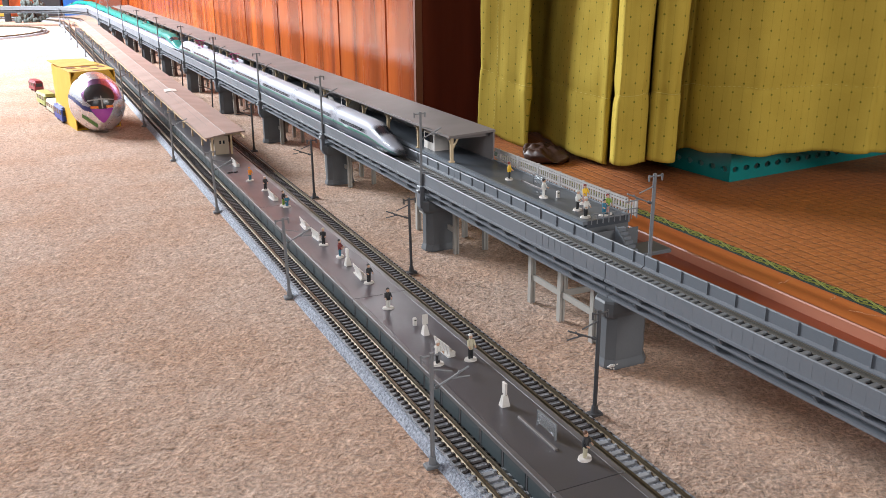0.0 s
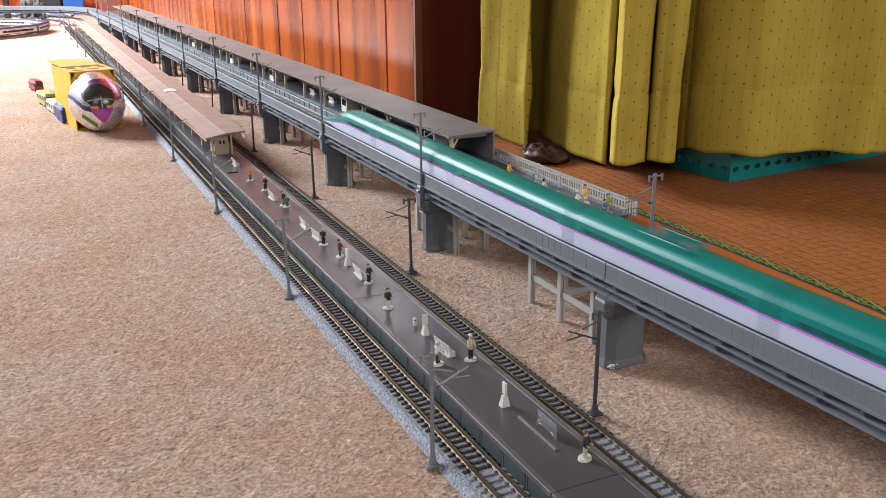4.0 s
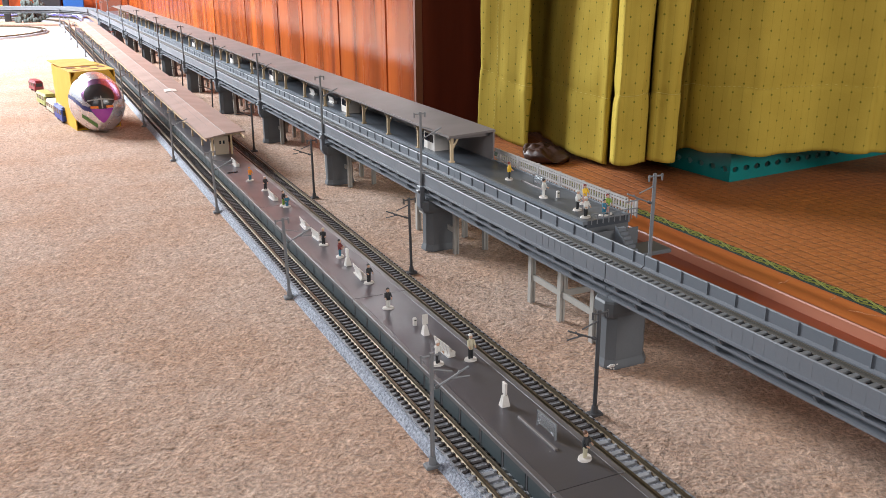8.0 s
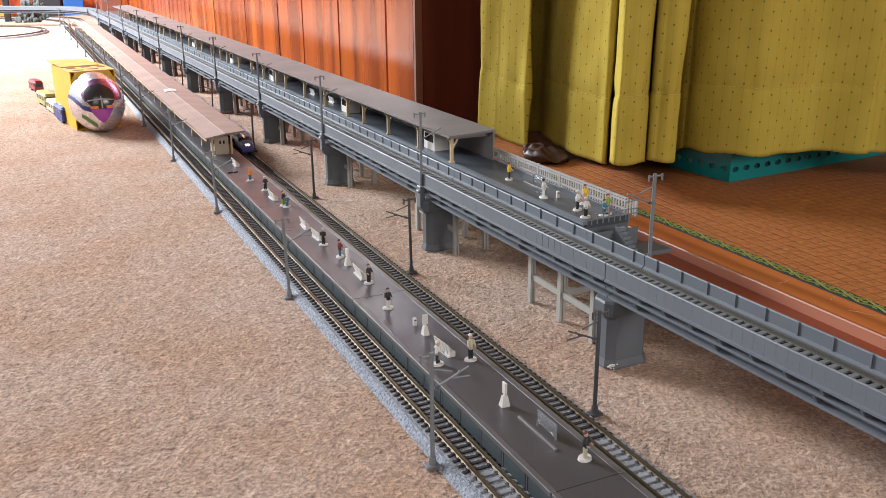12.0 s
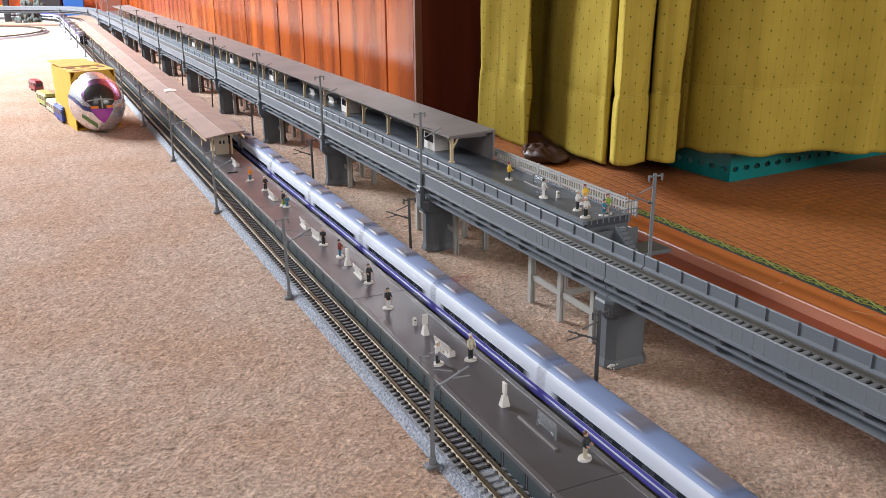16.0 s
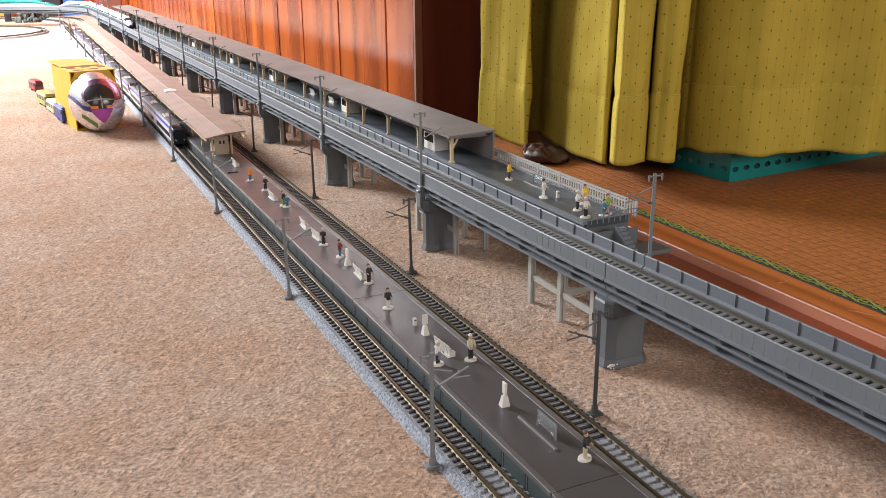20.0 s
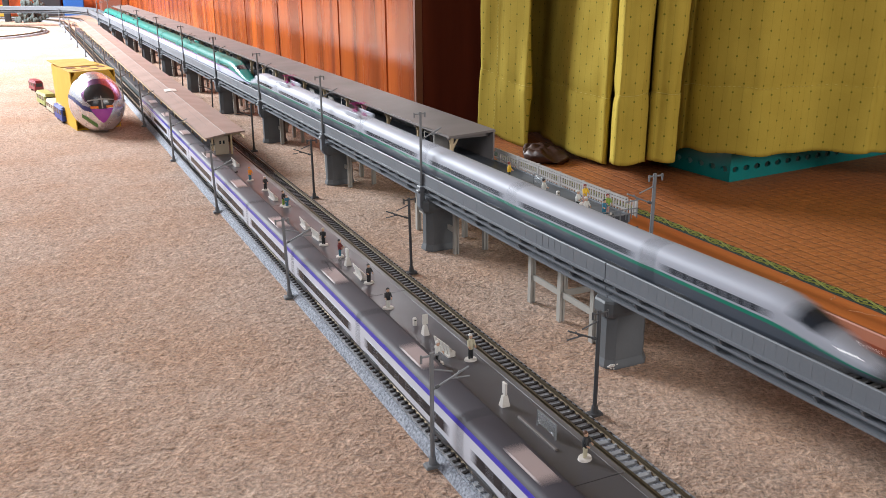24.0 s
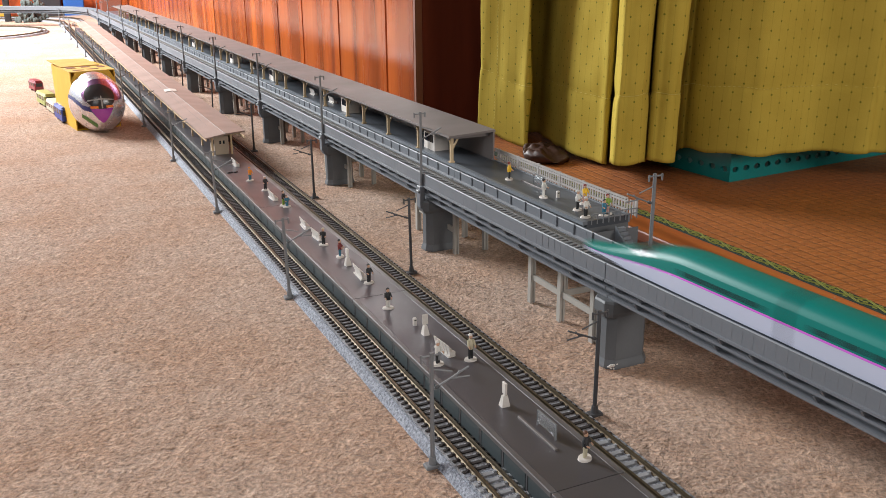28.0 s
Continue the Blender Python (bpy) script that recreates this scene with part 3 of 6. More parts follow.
    wall("wall_south", [(-0.8, 0.85, -2.8, -2.7, -0.02, 2.0), (2.25, 2.6, -2.8, -2.7, -0.02, 2.0), (0.85, 2.25, -2.8, -2.7, -0.02, 0.5), (0.85, 2.25, -2.8, -2.7, 1.5, 2.0)], "pale plaster wall with a window opening")
    wall("wall_east", [(2.6, 2.7, -2.8, 1.7, -0.02, 2.0)], "pale plaster wall of the matted room")
    wall("wall_north_matted_room", [(0.45, 2.6, 1.6, 1.7, -0.02, 2.0)], "pale plaster wall of the matted room")
    wall("wall_north", [(-0.8, 0.332, 3.2, 3.3, -0.02, 2.0)], "dark red-brown wooden wall at the far end of the room", "sill_red")


def wardrobe():
    """Panelled partition: upright varnished boards, with a dark end."""
    x = 0.332
    t = thing("wood_partition", "orange-brown varnished wooden partition of upright boards with a dark end", "partition")
    cuts = [0.7705, 0.839, 0.981, 1.12, 1.235, 1.424, 1.66, 1.90, 2.15, 2.4, 2.7, 2.95, 3.19]
    for a, b in zip(cuts, cuts[1:]):
        bm = bmesh.new()
        box(bm, x, x + 0.012, a + 0.0012, b - 0.0012, 0.0, 1.9)
        for v in bm.verts:
            if v.co.x < x + 0.006:
                v.co.y += 0.0012 if v.co.y < (a + b) / 2 else -0.0012
        part("board", bm, M["panel"], t)
    bm = bmesh.new()
    box(bm, x + 0.004, x + 0.03, 0.775, 3.19, 0.0, 1.895)
    part("backing", bm, M["dark_wood"], t)
    bm = bmesh.new()
    box(bm, x - 0.001, x + 0.006, 0.7655, 0.7695, 0.0, 1.9)
    part("edge_strip", bm, M["raw_wood"], t, "pale unvarnished edge strip")
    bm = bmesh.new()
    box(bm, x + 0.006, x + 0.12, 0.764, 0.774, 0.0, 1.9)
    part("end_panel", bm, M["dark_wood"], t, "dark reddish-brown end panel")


def curtain():
    """A pleated cloth sheet hung from above; the plan line gives its folds at the hem."""
    plan = [(0.3466, 0.6713, 0.0), (0.3495, 0.6645, -0.0025), (0.363, 0.6335, -0.0119), (0.3665, 0.6256, -0.0131), (0.3705, 0.6330, -0.0140), (0.3850, 0.6750, -0.0170), (0.4030, 0.7050, -0.0170),
            (0.4150, 0.6900, -0.0160), (0.4065, 0.6600, -0.0145), (0.3945, 0.6230, -0.0128), (0.3890, 0.5960, -0.0125), (0.3950, 0.5690, -0.0160), (0.3982, 0.5596, -0.0160), (0.4193, 0.5870, -0.0224),
            (0.4212, 0.5856, -0.0214), (0.3635, 0.5034, 0.0), (0.3647, 0.4932, 0.0), (0.3732, 0.4908, 0.0), (0.3843, 0.4953, 0.0), (0.4148, 0.5318, -0.0077), (0.4177, 0.5330, -0.0065),
            (0.3900, 0.4990, 0.0), (0.3912, 0.4902, 0.0), (0.3962, 0.4856, 0.0), (0.4035, 0.4872, 0.0), (0.4110, 0.4950, 0.0), (0.4300, 0.5175, -0.0008), (0.4390, 0.5215, -0.0008), (0.4375, 0.5110, 0.0010),
            (0.4360, 0.4900, 0.0030), (0.4440, 0.4720, 0.0036), (0.4570, 0.4620, 0.0034), (0.4800, 0.4625, 0.0025), (0.5049, 0.4640, 0.002), (0.5325, 0.4415, 0.0016), (0.5515, 0.4369, 0.0006), (0.6199, 0.3674, 0.0012)]   # x, y, drop of the hem
    # smooth the plan line
    pts = []
    for i in range(len(plan) - 1):
        p0, p1, p2, p3 = plan[max(i - 1, 0)], plan[i], plan[i + 1], plan[min(i + 2, len(plan) - 1)]
        for k in range(6):
            f = k / 6
            pts.append(tuple(0.5 * (2 * b + (c - a) * f + (2 * a - 5 * b + 4 * c - d) * f * f + (3 * b - a - 3 * c + d) * f ** 3) for a, b, c, d in zip(p0, p1, p2, p3)))
    pts.append(plan[-1])
    cx, cy, seam = 0.46, 0.51, 0.047
    zs = [0.0, 0.003, 0.015, 0.03, 0.041, 0.045, 0.047, 0.049, 0.053, 0.06, 0.075, 0.09, 0.11, 0.13, 0.155, 0.18, 0.25, 0.35, 0.5, 0.8, 1.2, 1.7]
    run = [0.0]
    for a, b in zip(pts, pts[1:]):
        run.append(run[-1] + math.hypot(b[0] - a[0], b[1] - a[1]))

    def cloth(i, z, proud=0.0):
        """A place on the cloth: point i of the plan line, z above the hem; folds lean a little, the double hem is puckered along its seam."""
        x, y, drop = pts[i]
        a, b = pts[max(i - 1, 0)], pts[min(i + 1, len(pts) - 1)]
        d = math.hypot(b[0] - a[0], b[1] - a[1])
        nx, ny = (b[1] - a[1]) / d, -(b[0] - a[0]) / d
        soft = min(z * 20, 1)
        off = proud + 0.0030 * noise.noise(Vector((run[i] * 22, z * 13, 1.7))) * soft + 0.0012 * noise.noise(Vector((run[i] * 90, z * 40, 5.1))) * soft
        near = math.exp(-((z - seam) / 0.010) ** 2)
        off += 0.0006 * math.sin(run[i] * 420 + 3 * math.sin(run[i] * 70)) * near - 0.0006 * math.exp(-((z - seam) / 0.003) ** 2) + (0.0005 if z < seam else 0.0)
        k = 1 + 0.05 * z
        hem = 0.0007 * math.sin(run[i] * 160) * max(0, 1 - z * 3) + drop * max(0.0, 1 - z * 4)
        return cx + (x - cx) * k + nx * off + 0.02 * z, cy + (y - cy) * (1 + 0.02 * z) + ny * off - 0.008 * z, 0.049 + z + hem

    bm = bmesh.new()
    uv = bm.loops.layers.uv.new("UVMap")
    rows = [[bm.verts.new(cloth(i, z)) for i in range(len(pts))] for z in zs]
    for j in range(len(zs) - 1):
        for i in range(len(pts) - 1):
            f = bm.faces.new((rows[j][i], rows[j][i + 1], rows[j + 1][i + 1], rows[j + 1][i]))
            f.smooth = True
            for lp, (ii, jj) in zip(f.loops, ((i, j), (i + 1, j), (i + 1, j + 1), (i, j + 1))):
                lp[uv].uv = (run[ii], zs[jj])
    t = thing("curtain", "mustard-green pleated curtain with small dark dots hanging over the matting", "curtain")
    me = bpy.data.meshes.new("cloth")
    bm.to_mesh(me)
    bm.free()
    me.materials.append(M["curtain"])
    ob = new("cloth", me)
    ob.parent = t
    sol = ob.modifiers.new("thick", "SOLIDIFY")
    sol.thickness = 0.0012
    # stitched hem seam, and the upright stitching on the free edge
    def stitches(name, ends, label):
        b = bmesh.new()
        for p, q in ends:
            p, q = Vector(p), Vector(q)
            q = p + (q - p).normalized() * min((q - p).length, 0.0017)
            tube(b, p, q, 0.00022, 5)
        tagged(part(name, b, M["thread"], t, label), kind="stuff")

    stitches("hem_seam", [(cloth(i, seam, 0.0006), cloth(i + 1, seam, 0.0006)) for i in range(0, len(pts) - 1)], "dashed line of pale stitches")
    stitches("edge_seam", [(cloth(8, 0.004 + 0.0026 * i, 0.0006), cloth(8, 0.0056 + 0.0026 * i, 0.0006)) for i in range(160)], "upright line of pale stitches")


def basket():
    """Shallow open basket with holes round its upper edge."""
    t = thing("storage_basket", "shallow teal plastic basket with oval holes standing on the matting", "basket", loc=(0.4516, 0.4828, 0.0296), rz=radians(5))
    w, d, h = 0.21, 0.16, 0.034
    bm = bmesh.new()
    box(bm, 0, w, 0, d, 0, 0.003)
    part("base", bm, M["teal"], t)

    def side(length, m, name):
        b = bmesh.new()
        n = max(4, int(length / 0.0110))
        step = length / n
        th = 0.002
        for i in range(n):
            u0, u1 = i * step, (i + 1) * step
            z0, z1 = 0.003, h
            outer = [(u0, z0), (u1, z0), (u1, z1), (u0, z1)]
            cxx, cz, rx, rz = (u0 + u1) / 2, 0.0088, 0.0031, 0.0021
            ring = [(cxx + rx * math.cos(a), cz + rz * math.sin(a)) for a in [math.pi * (2 * k / 12) for k in range(12)]]
            for y in (0, th):
                o = [b.verts.new((p[0], y, p[1])) for p in outer]
                r = [b.verts.new((p[0], y, p[1])) for p in ring]
                # quarters: corner k joins its arc of the hole
                for c, arc in ((0, (6, 7, 8, 9)), (1, (9, 10, 11, 0)), (2, (0, 1, 2, 3)), (3, (3, 4, 5, 6))):
                    b.faces.new([o[c]] + [r[q] for q in reversed(arc)])
                for c0, c1, q in ((0, 1, 9), (1, 2, 0), (2, 3, 3), (3, 0, 6)):
                    b.faces.new((o[c0], o[c1], r[q]))
                if y == 0:
                    first = r
                else:
                    for k in range(12):
                        b.faces.new((first[k], first[(k + 1) % 12], r[(k + 1) % 12], r[k]))
        bmesh.ops.remove_doubles(b, verts=b.verts, dist=1e-6)
        ob = part(name, b, M["teal"], t)
        ob.matrix_basis = m

    side(w, pose(0, 0, 0), "front_wall")
    side(w, pose(0, d - 0.002, 0), "back_wall")
    side(d, pose(0.002, 0, 0, 0, 0, 90), "side_wall")
    side(d, pose(w, 0, 0, 0, 0, 90), "side_wall")
    bm = bmesh.new()
    for r in ((-0.003, w + 0.003, -0.003, 0.003), (-0.003, w + 0.003, d - 0.003, d + 0.003), (-0.003, 0.003, 0.003, d - 0.003), (w - 0.003, w + 0.003, 0.003, d - 0.003)):
        box(bm, *r, h, h + 0.003)
    part("rim", bm, M["teal"], t)


def cushion():
    bm = bmesh.new()
    ball(bm, (0, 0, 0.005), 0.019, 0.022, 0.0062, 48, 28)
    for v in bm.verts:
        crease = abs(noise.noise(v.co * 130)) - 0.25
        v.co += Vector((noise.noise(v.co * 45), noise.noise(v.co * 45 + Vector((3, 1, 7))), noise.noise(v.co * 60) + crease * 0.9)) * 0.0048
        v.co.z = max(v.co.z, 0)
    ob = part("cloth_bag", bm, material("bag_brown", (0.050, 0.020, 0.014), 0.5, scale=40, fine=400, bump=0.3), None, smooth=True)
    ob.location = (0.3726, 0.6042, 0.0296)
    tagged(ob, "crumpled dark brown bag lying on the matting", "bag")


room()
wardrobe()
curtain()
basket()
cushion()


# ---- the elevated line ----
Z_DECK, Z_PAR, Z_BOT = 0.0445, 0.0522, 0.0346
Z_VRAIL = 0.0478
HW = 0.0120   # half the deck's width

GIRDER = [(-HW + 0.0050, Z_BOT), (-HW + 0.0020, Z_BOT), (-HW + 0.0020, Z_BOT + 0.0011), (-HW + 0.0050, Z_BOT + 0.0014), (-HW + 0.0050, 0.0390), (-HW + 0.0006, 0.0393), (-HW + 0.0006, 0.0404),
          (-HW + 0.0045, 0.0407), (-HW + 0.0045, 0.0430), (-HW - 0.0008, 0.0433), (-HW - 0.0008, 0.0442), (-HW, 0.0445)]
DECK_PROFILE = GIRDER + [(-o, z) for o, z in reversed(GIRDER)]
WALL_PROFILE = [(-HW, 0.0445), (-HW, Z_PAR - 0.0004), (-HW + 0.0003, Z_PAR), (-HW + 0.0009, Z_PAR), (-HW + 0.0012, Z_PAR - 0.0004), (-HW + 0.0012, 0.0468), (-HW + 0.0026, 0.0460), (-HW + 0.0026, 0.0445)]


def small_box(name, sx, sy, sz, mat, r=0.0):
    bm = bmesh.new()
    if r:
        bevel_box(bm, -sx / 2, sx / 2, -sy / 2, sy / 2, 0, sz, r)
    else:
        box(bm, -sx / 2, sx / 2, -sy / 2, sy / 2, 0, sz)
    return mesh_of(name, bm, mat)


RIB = small_box("rib", 0.0007, 0.0007, Z_PAR - 0.0468, M["grey"])
SEAM = small_box("panel_seam", 0.00006, 0.00030, Z_PAR - 0.0455, M["grey"])


def gusset_mesh():
    """Small triangular gusset under a ledge."""
    bm = bmesh.new()
    a, b = [[bm.verts.new((x, y, z)) for x, z in ((-0.0032, 0.0025), (0.0018, 0.0025), (0.0018, 0.0), (-0.0014, 0.0))] for y in (-0.0006, 0.0006)]
    for i in range(4):
        bm.faces.new((a[i], a[(i + 1) % 4], b[(i + 1) % 4], b[i]))
    bm.faces.new(a)
    bm.faces.new(list(reversed(b)))
    return mesh_of("bracket", bm, M["grey"])


BRACKET = gusset_mesh()


def viaduct_span(k):
    y0, y1 = J0 + k * S + 0.0003, J0 + (k + 1) * S - 0.0003
    t = thing("viaduct_span", "grey plastic elevated single-track span with panelled parapets", "viaduct", "viaduct spans")
    line = straight(xv, y0, y1, 6)
    bm = bmesh.new()
    sweep(bm, line, DECK_PROFILE)
    part("girder", bm, M["grey"], t)
    for sgn in (1, -1):
        bm = bmesh.new()
        sweep(bm, line, [(o * sgn, z) for o, z in WALL_PROFILE])
        part("parapet", bm, M["grey"], t)
    # dark strip standing for the shadowed gaps between the sleepers
    bm = bmesh.new()
    sweep(bm, line, [(-0.0062, 0.0444), (-0.0062, 0.0450), (-0.0058, 0.0453), (0.0058, 0.0453), (0.0062, 0.0450), (0.0062, 0.0444)])
    part("ballast_bed", bm, M["deck"], t)
    near = k < 5
    n = 12
    for i in range(n):
        y = y0 + (i + 0.5) * (y1 - y0) / n
        if near:
            piece("rib", RIB, t, (xv(y) + HW - 0.0014, y, 0.0468))
            piece("bracket", BRACKET, t, (xv(y) - HW + 0.0022, y, 0.0405))
            if i % 3 == 1:
                piece("bracket", BRACKET, t, (xv(y) - HW + 0.0038, y + 0.004, 0.0360))
    if near:
        m = 36
        for i in range(m):
            y = y0 + (i + 0.5) * (y1 - y0) / m
            piece("panel_seam", SEAM, t, (xv(y) - HW - 0.00001, y, 0.0452))
            if i % 3 != 1:
                piece("panel_seam", SEAM, t, (xv(y) + HW - 0.00115, y, 0.0452))
    else:
        bm = bmesh.new()
        for i in range(n):
            y = y0 + (i + 0.5) * (y1 - y0) / n
            box(bm, xv(y) + HW - 0.0019, xv(y) + HW - 0.0011, y - 0.0004, y + 0.0004, 0.0468, Z_PAR)
            box(bm, xv(y) - HW - 0.0003, xv(y) - HW + 0.0015, y - 0.0005, y + 0.0005, 0.0406, 0.0428)
        tagged(part("rib_row", bm, M["grey"], t), kind="stuff")
    return t


def rails(t, line, z, mat_side, name="rail"):
    for o in (-0.0044, 0.0044):
        bm = bmesh.new()
        sweep(bm, line, [(o - 0.0010, z - 0.0021), (o + 0.0010, z - 0.0021), (o + 0.0010, z - 0.0018), (o + 0.00028, z - 0.0014), (o + 0.00028, z - 0.0006), (o + 0.0005, z - 0.0004),
                         (o + 0.0005, z), (o - 0.0005, z), (o - 0.0005, z - 0.0004), (o - 0.00028, z - 0.0006), (o - 0.00028, z - 0.0014), (o - 0.0010, z - 0.0018)])
        part(name, bm, mat_side or M["rail"], t)


def sleeper_mesh(mat, sx=0.0165, sy=0.0016, h=0.0014, chairs=True):
    """A sleeper with chairs that hold the rails."""
    bm = bmesh.new()
    bevel_box(bm, -sx / 2, sx / 2, -sy / 2, sy / 2, 0, h, 0.0002)
    for x in (-0.0058, -0.0030, 0.0030, 0.0058) if chairs else ():
        box(bm, x - 0.0006, x + 0.0006, -0.0006, 0.0006, h, h + 0.0006)
    return mesh_of("sleeper", bm, mat)


def sleepers(t, fx, y0, y1, z, me, limit, pitch=0.00425):
    """The nearest as single pieces, the rest as one part."""
    n, rest, y = 0, [], y0
    while y < y1:
        if n < limit:
            piece("sleeper", me, t, (fx(y), y, z))
        else:
            rest.append(y)
        n += 1
        y += pitch
    if rest:
        bm = bmesh.new()
        for y in rest:
            box(bm, fx(y) - 0.0082, fx(y) + 0.0082, y - 0.00095, y + 0.00095, z, z + 0.0014)
        tagged(part("sleeper_row", bm, me.materials[0], t), kind="stuff")


def viaduct():
    for k in range(-2, 11):
        viaduct_span(k)
    t = thing("elevated_track", "narrow model railway track with nickel rails on the elevated line", "track")
    line = straight(xv, J0 - 2 * S, 2.48, 60)
    rails(t, line, Z_VRAIL, M["rail_side"])
    sleepers(t, xv, J0 - 1.1 * S, 2.46, 0.0444, sleeper_mesh(M["sleeper_slab"], 0.0106, 0.0023, 0.0018, False), 290)
    # the rest of the loop, as plain deck and rails
    y_a, y_b = J0 - 2 * S, J0 + 11 * S
    rest = [p for p in LOOP_A[0] if not (p[0] > 0.1 and y_a <= p[1] <= y_b)]
    i = max(range(len(rest)), key=lambda j: math.hypot(rest[j][0] - rest[j - 1][0], rest[j][1] - rest[j - 1][1]))
    rest = rest[i:] + rest[:i]
    far = thing("viaduct_curve", "grey elevated track sweeping round the far end of the carpet", "viaduct")
    bm = bmesh.new()
    sweep(bm, rest, DECK_PROFILE)
    part("girder", bm, M["grey"], far)
    for sgn in (1, -1):
        bm = bmesh.new()
        sweep(bm, rest, [(o * sgn, z) for o, z in WALL_PROFILE])
        part("parapet", bm, M["grey"], far)
    rails(far, rest, Z_VRAIL, M["rail_side"])
    run = 0.0
    for a, b in zip(rest, rest[1:]):
        run += math.hypot(b[0] - a[0], b[1] - a[1])
        if run > 0.25 and all(math.hypot(b[0] - p[0], b[1] - p[1]) > 0.04 for q in (LOOP_B, LOOP_C) for p in q[0]):
            run = 0.0
            copy_thing(PIER, Matrix.Translation((b[0], b[1], 0)) @ pose(0, 0, 0, 0, 0, math.degrees(math.atan2(-b[2], b[3]))))


def pier():
    """Octagonal column on a splayed foot, under a corbelled cap."""
    t = thing("viaduct_pier", "dark grey plastic pier with chamfered corners standing on the carpet", "pier", "viaduct piers")

    def octagon(hx, hy, c):
        return [(-hx + c, -hy), (hx - c, -hy), (hx, -hy + c), (hx, hy - c), (hx - c, hy), (-hx + c, hy), (-hx, hy - c), (-hx, -hy + c)]

    bm = bmesh.new()
    prism(bm, octagon(0.0112, 0.0062, 0.0036), 0.001, 0.0285)
    part("column", bm, M["grey_pier"], t)
    bm = bmesh.new()
    a = [bm.verts.new((x, y, 0.0)) for x, y in octagon(0.0123, 0.0071, 0.0036)]
    b = [bm.verts.new((x, y, 0.0010)) for x, y in octagon(0.0123, 0.0071, 0.0036)]
    c = [bm.verts.new((x, y, 0.0042)) for x, y in octagon(0.0113, 0.0063, 0.0036)]
    for p, q in ((a, b), (b, c)):
        for i in range(8):
            bm.faces.new((p[i], p[(i + 1) % 8], q[(i + 1) % 8], q[i]))
    bm.faces.new(c)
    part("foot", bm, M["grey_pier"], t)
    bm = bmesh.new()
    oc = octagon(0.0140, 0.0070, 0.003)
    a = [bm.verts.new((x * 0.93, y * 0.93, 0.0265)) for x, y in oc]
    b = [bm.verts.new((x, y, 0.0285)) for x, y in oc]
    c = [bm.verts.new((x, y, 0.0335)) for x, y in oc]
    d = [bm.verts.new((x * 0.95, y * 0.9, 0.0345)) for x, y in oc]
    for p, q in ((a, b), (b, c), (c, d)):
        for i in range(8):
            bm.faces.new((p[i], p[(i + 1) % 8], q[(i + 1) % 8], q[i]))
    bm.faces.new(list(reversed(a)))
    bm.faces.new(d)
    cap = part("cap", bm, M["grey_pier"], t)
    for x in (-0.0085, -0.0060):
        bm = bmesh.new()
        tube(bm, (x, -0.0045, 0.0340), (x, -0.0045, 0.0356), 0.0008, 8)
        part("peg", bm, M["white"], cap)
    return t


PIER = pier()
PIER.location = (xv(J0), J0, 0)
for k in range(-2, 11):
    if k:
        copy_thing(PIER, pose(xv(J0 + k * S), J0 + k * S, 0))
viaduct()
rng_glue = random.Random(4)
bm = bmesh.new()
for i in range(9):
    ball(bm, (rng_glue.uniform(-0.0122, -0.0065), -0.0069 + rng_glue.uniform(-0.0006, 0.0008), rng_glue.uniform(0.0004, 0.0030)), rng_glue.uniform(0.0004, 0.0011), 0.0006, rng_glue.uniform(0.0003, 0.0009), 7, 5)
part("glue_smear", bm, M["white"], PIER, "dried white glue on the foot")


def mast(name, label, height, arm, side, mat, z0=0.0, plate=True):
    """Overhead-line mast: base plate, tapered pole, short crosshead, hinged bracket arm on the track side."""
    t = thing(name, label, "mast", label)
    if plate:
        bm = bmesh.new()
        bevel_box(bm, -0.0032, 0.0032, -0.0022, 0.0022, z0, z0 + 0.0014, 0.0004)
        tube(bm, (0, 0, z0 + 0.0012), (0, 0, z0 + 0.0045), 0.0017, 10, 0.0013)
        part("base", bm, mat, t)
    bm = bmesh.new()
    tube(bm, (0, 0, z0 + 0.001), (0, 0, height), 0.00095, 8, 0.00085)
    part("pole", bm, mat, t)
    bm = bmesh.new()
    s = side
    tube(bm, (-s * 0.0045, 0, height - 0.0012), (s * 0.0035, 0, height - 0.0012), 0.00042, 6)
    for x in (-0.0042, 0.0032):
        tube(bm, (s * x, 0, height - 0.0036), (s * x, 0, height - 0.0004), 0.0005, 6)
    part("crosshead", bm, mat, t)
    bm = bmesh.new()
    z1 = height - arm[1]
    tube(bm, (0, 0, z1 - 0.0045), (s * arm[0], 0, z1 + 0.0022), 0.00042, 6)
    tube(bm, (0, 0, z1 + 0.0042), (s * arm[0] * 0.55, 0, z1 + 0.0016), 0.00034, 6)
    tube(bm, (s * arm[0] * 0.50, 0, z1 - 0.0012), (s * arm[0] * 1.02, 0, z1 - 0.0018), 0.00034, 6)
    tube(bm, (s * arm[0] * 0.62, 0, z1 - 0.0012), (s * arm[0] * 0.75, 0, z1 + 0.0012), 0.00034, 6)
    arm_ob = part("bracket_arm", bm, mat, t)
    bm = bmesh.new()
    tube(bm, (s * 0.0014, 0, z1 - 0.0038), (s * 0.0030, 0, z1 - 0.0031), 0.0007, 8)
    part("insulator", bm, M["mast_dark"], arm_ob)
    return t


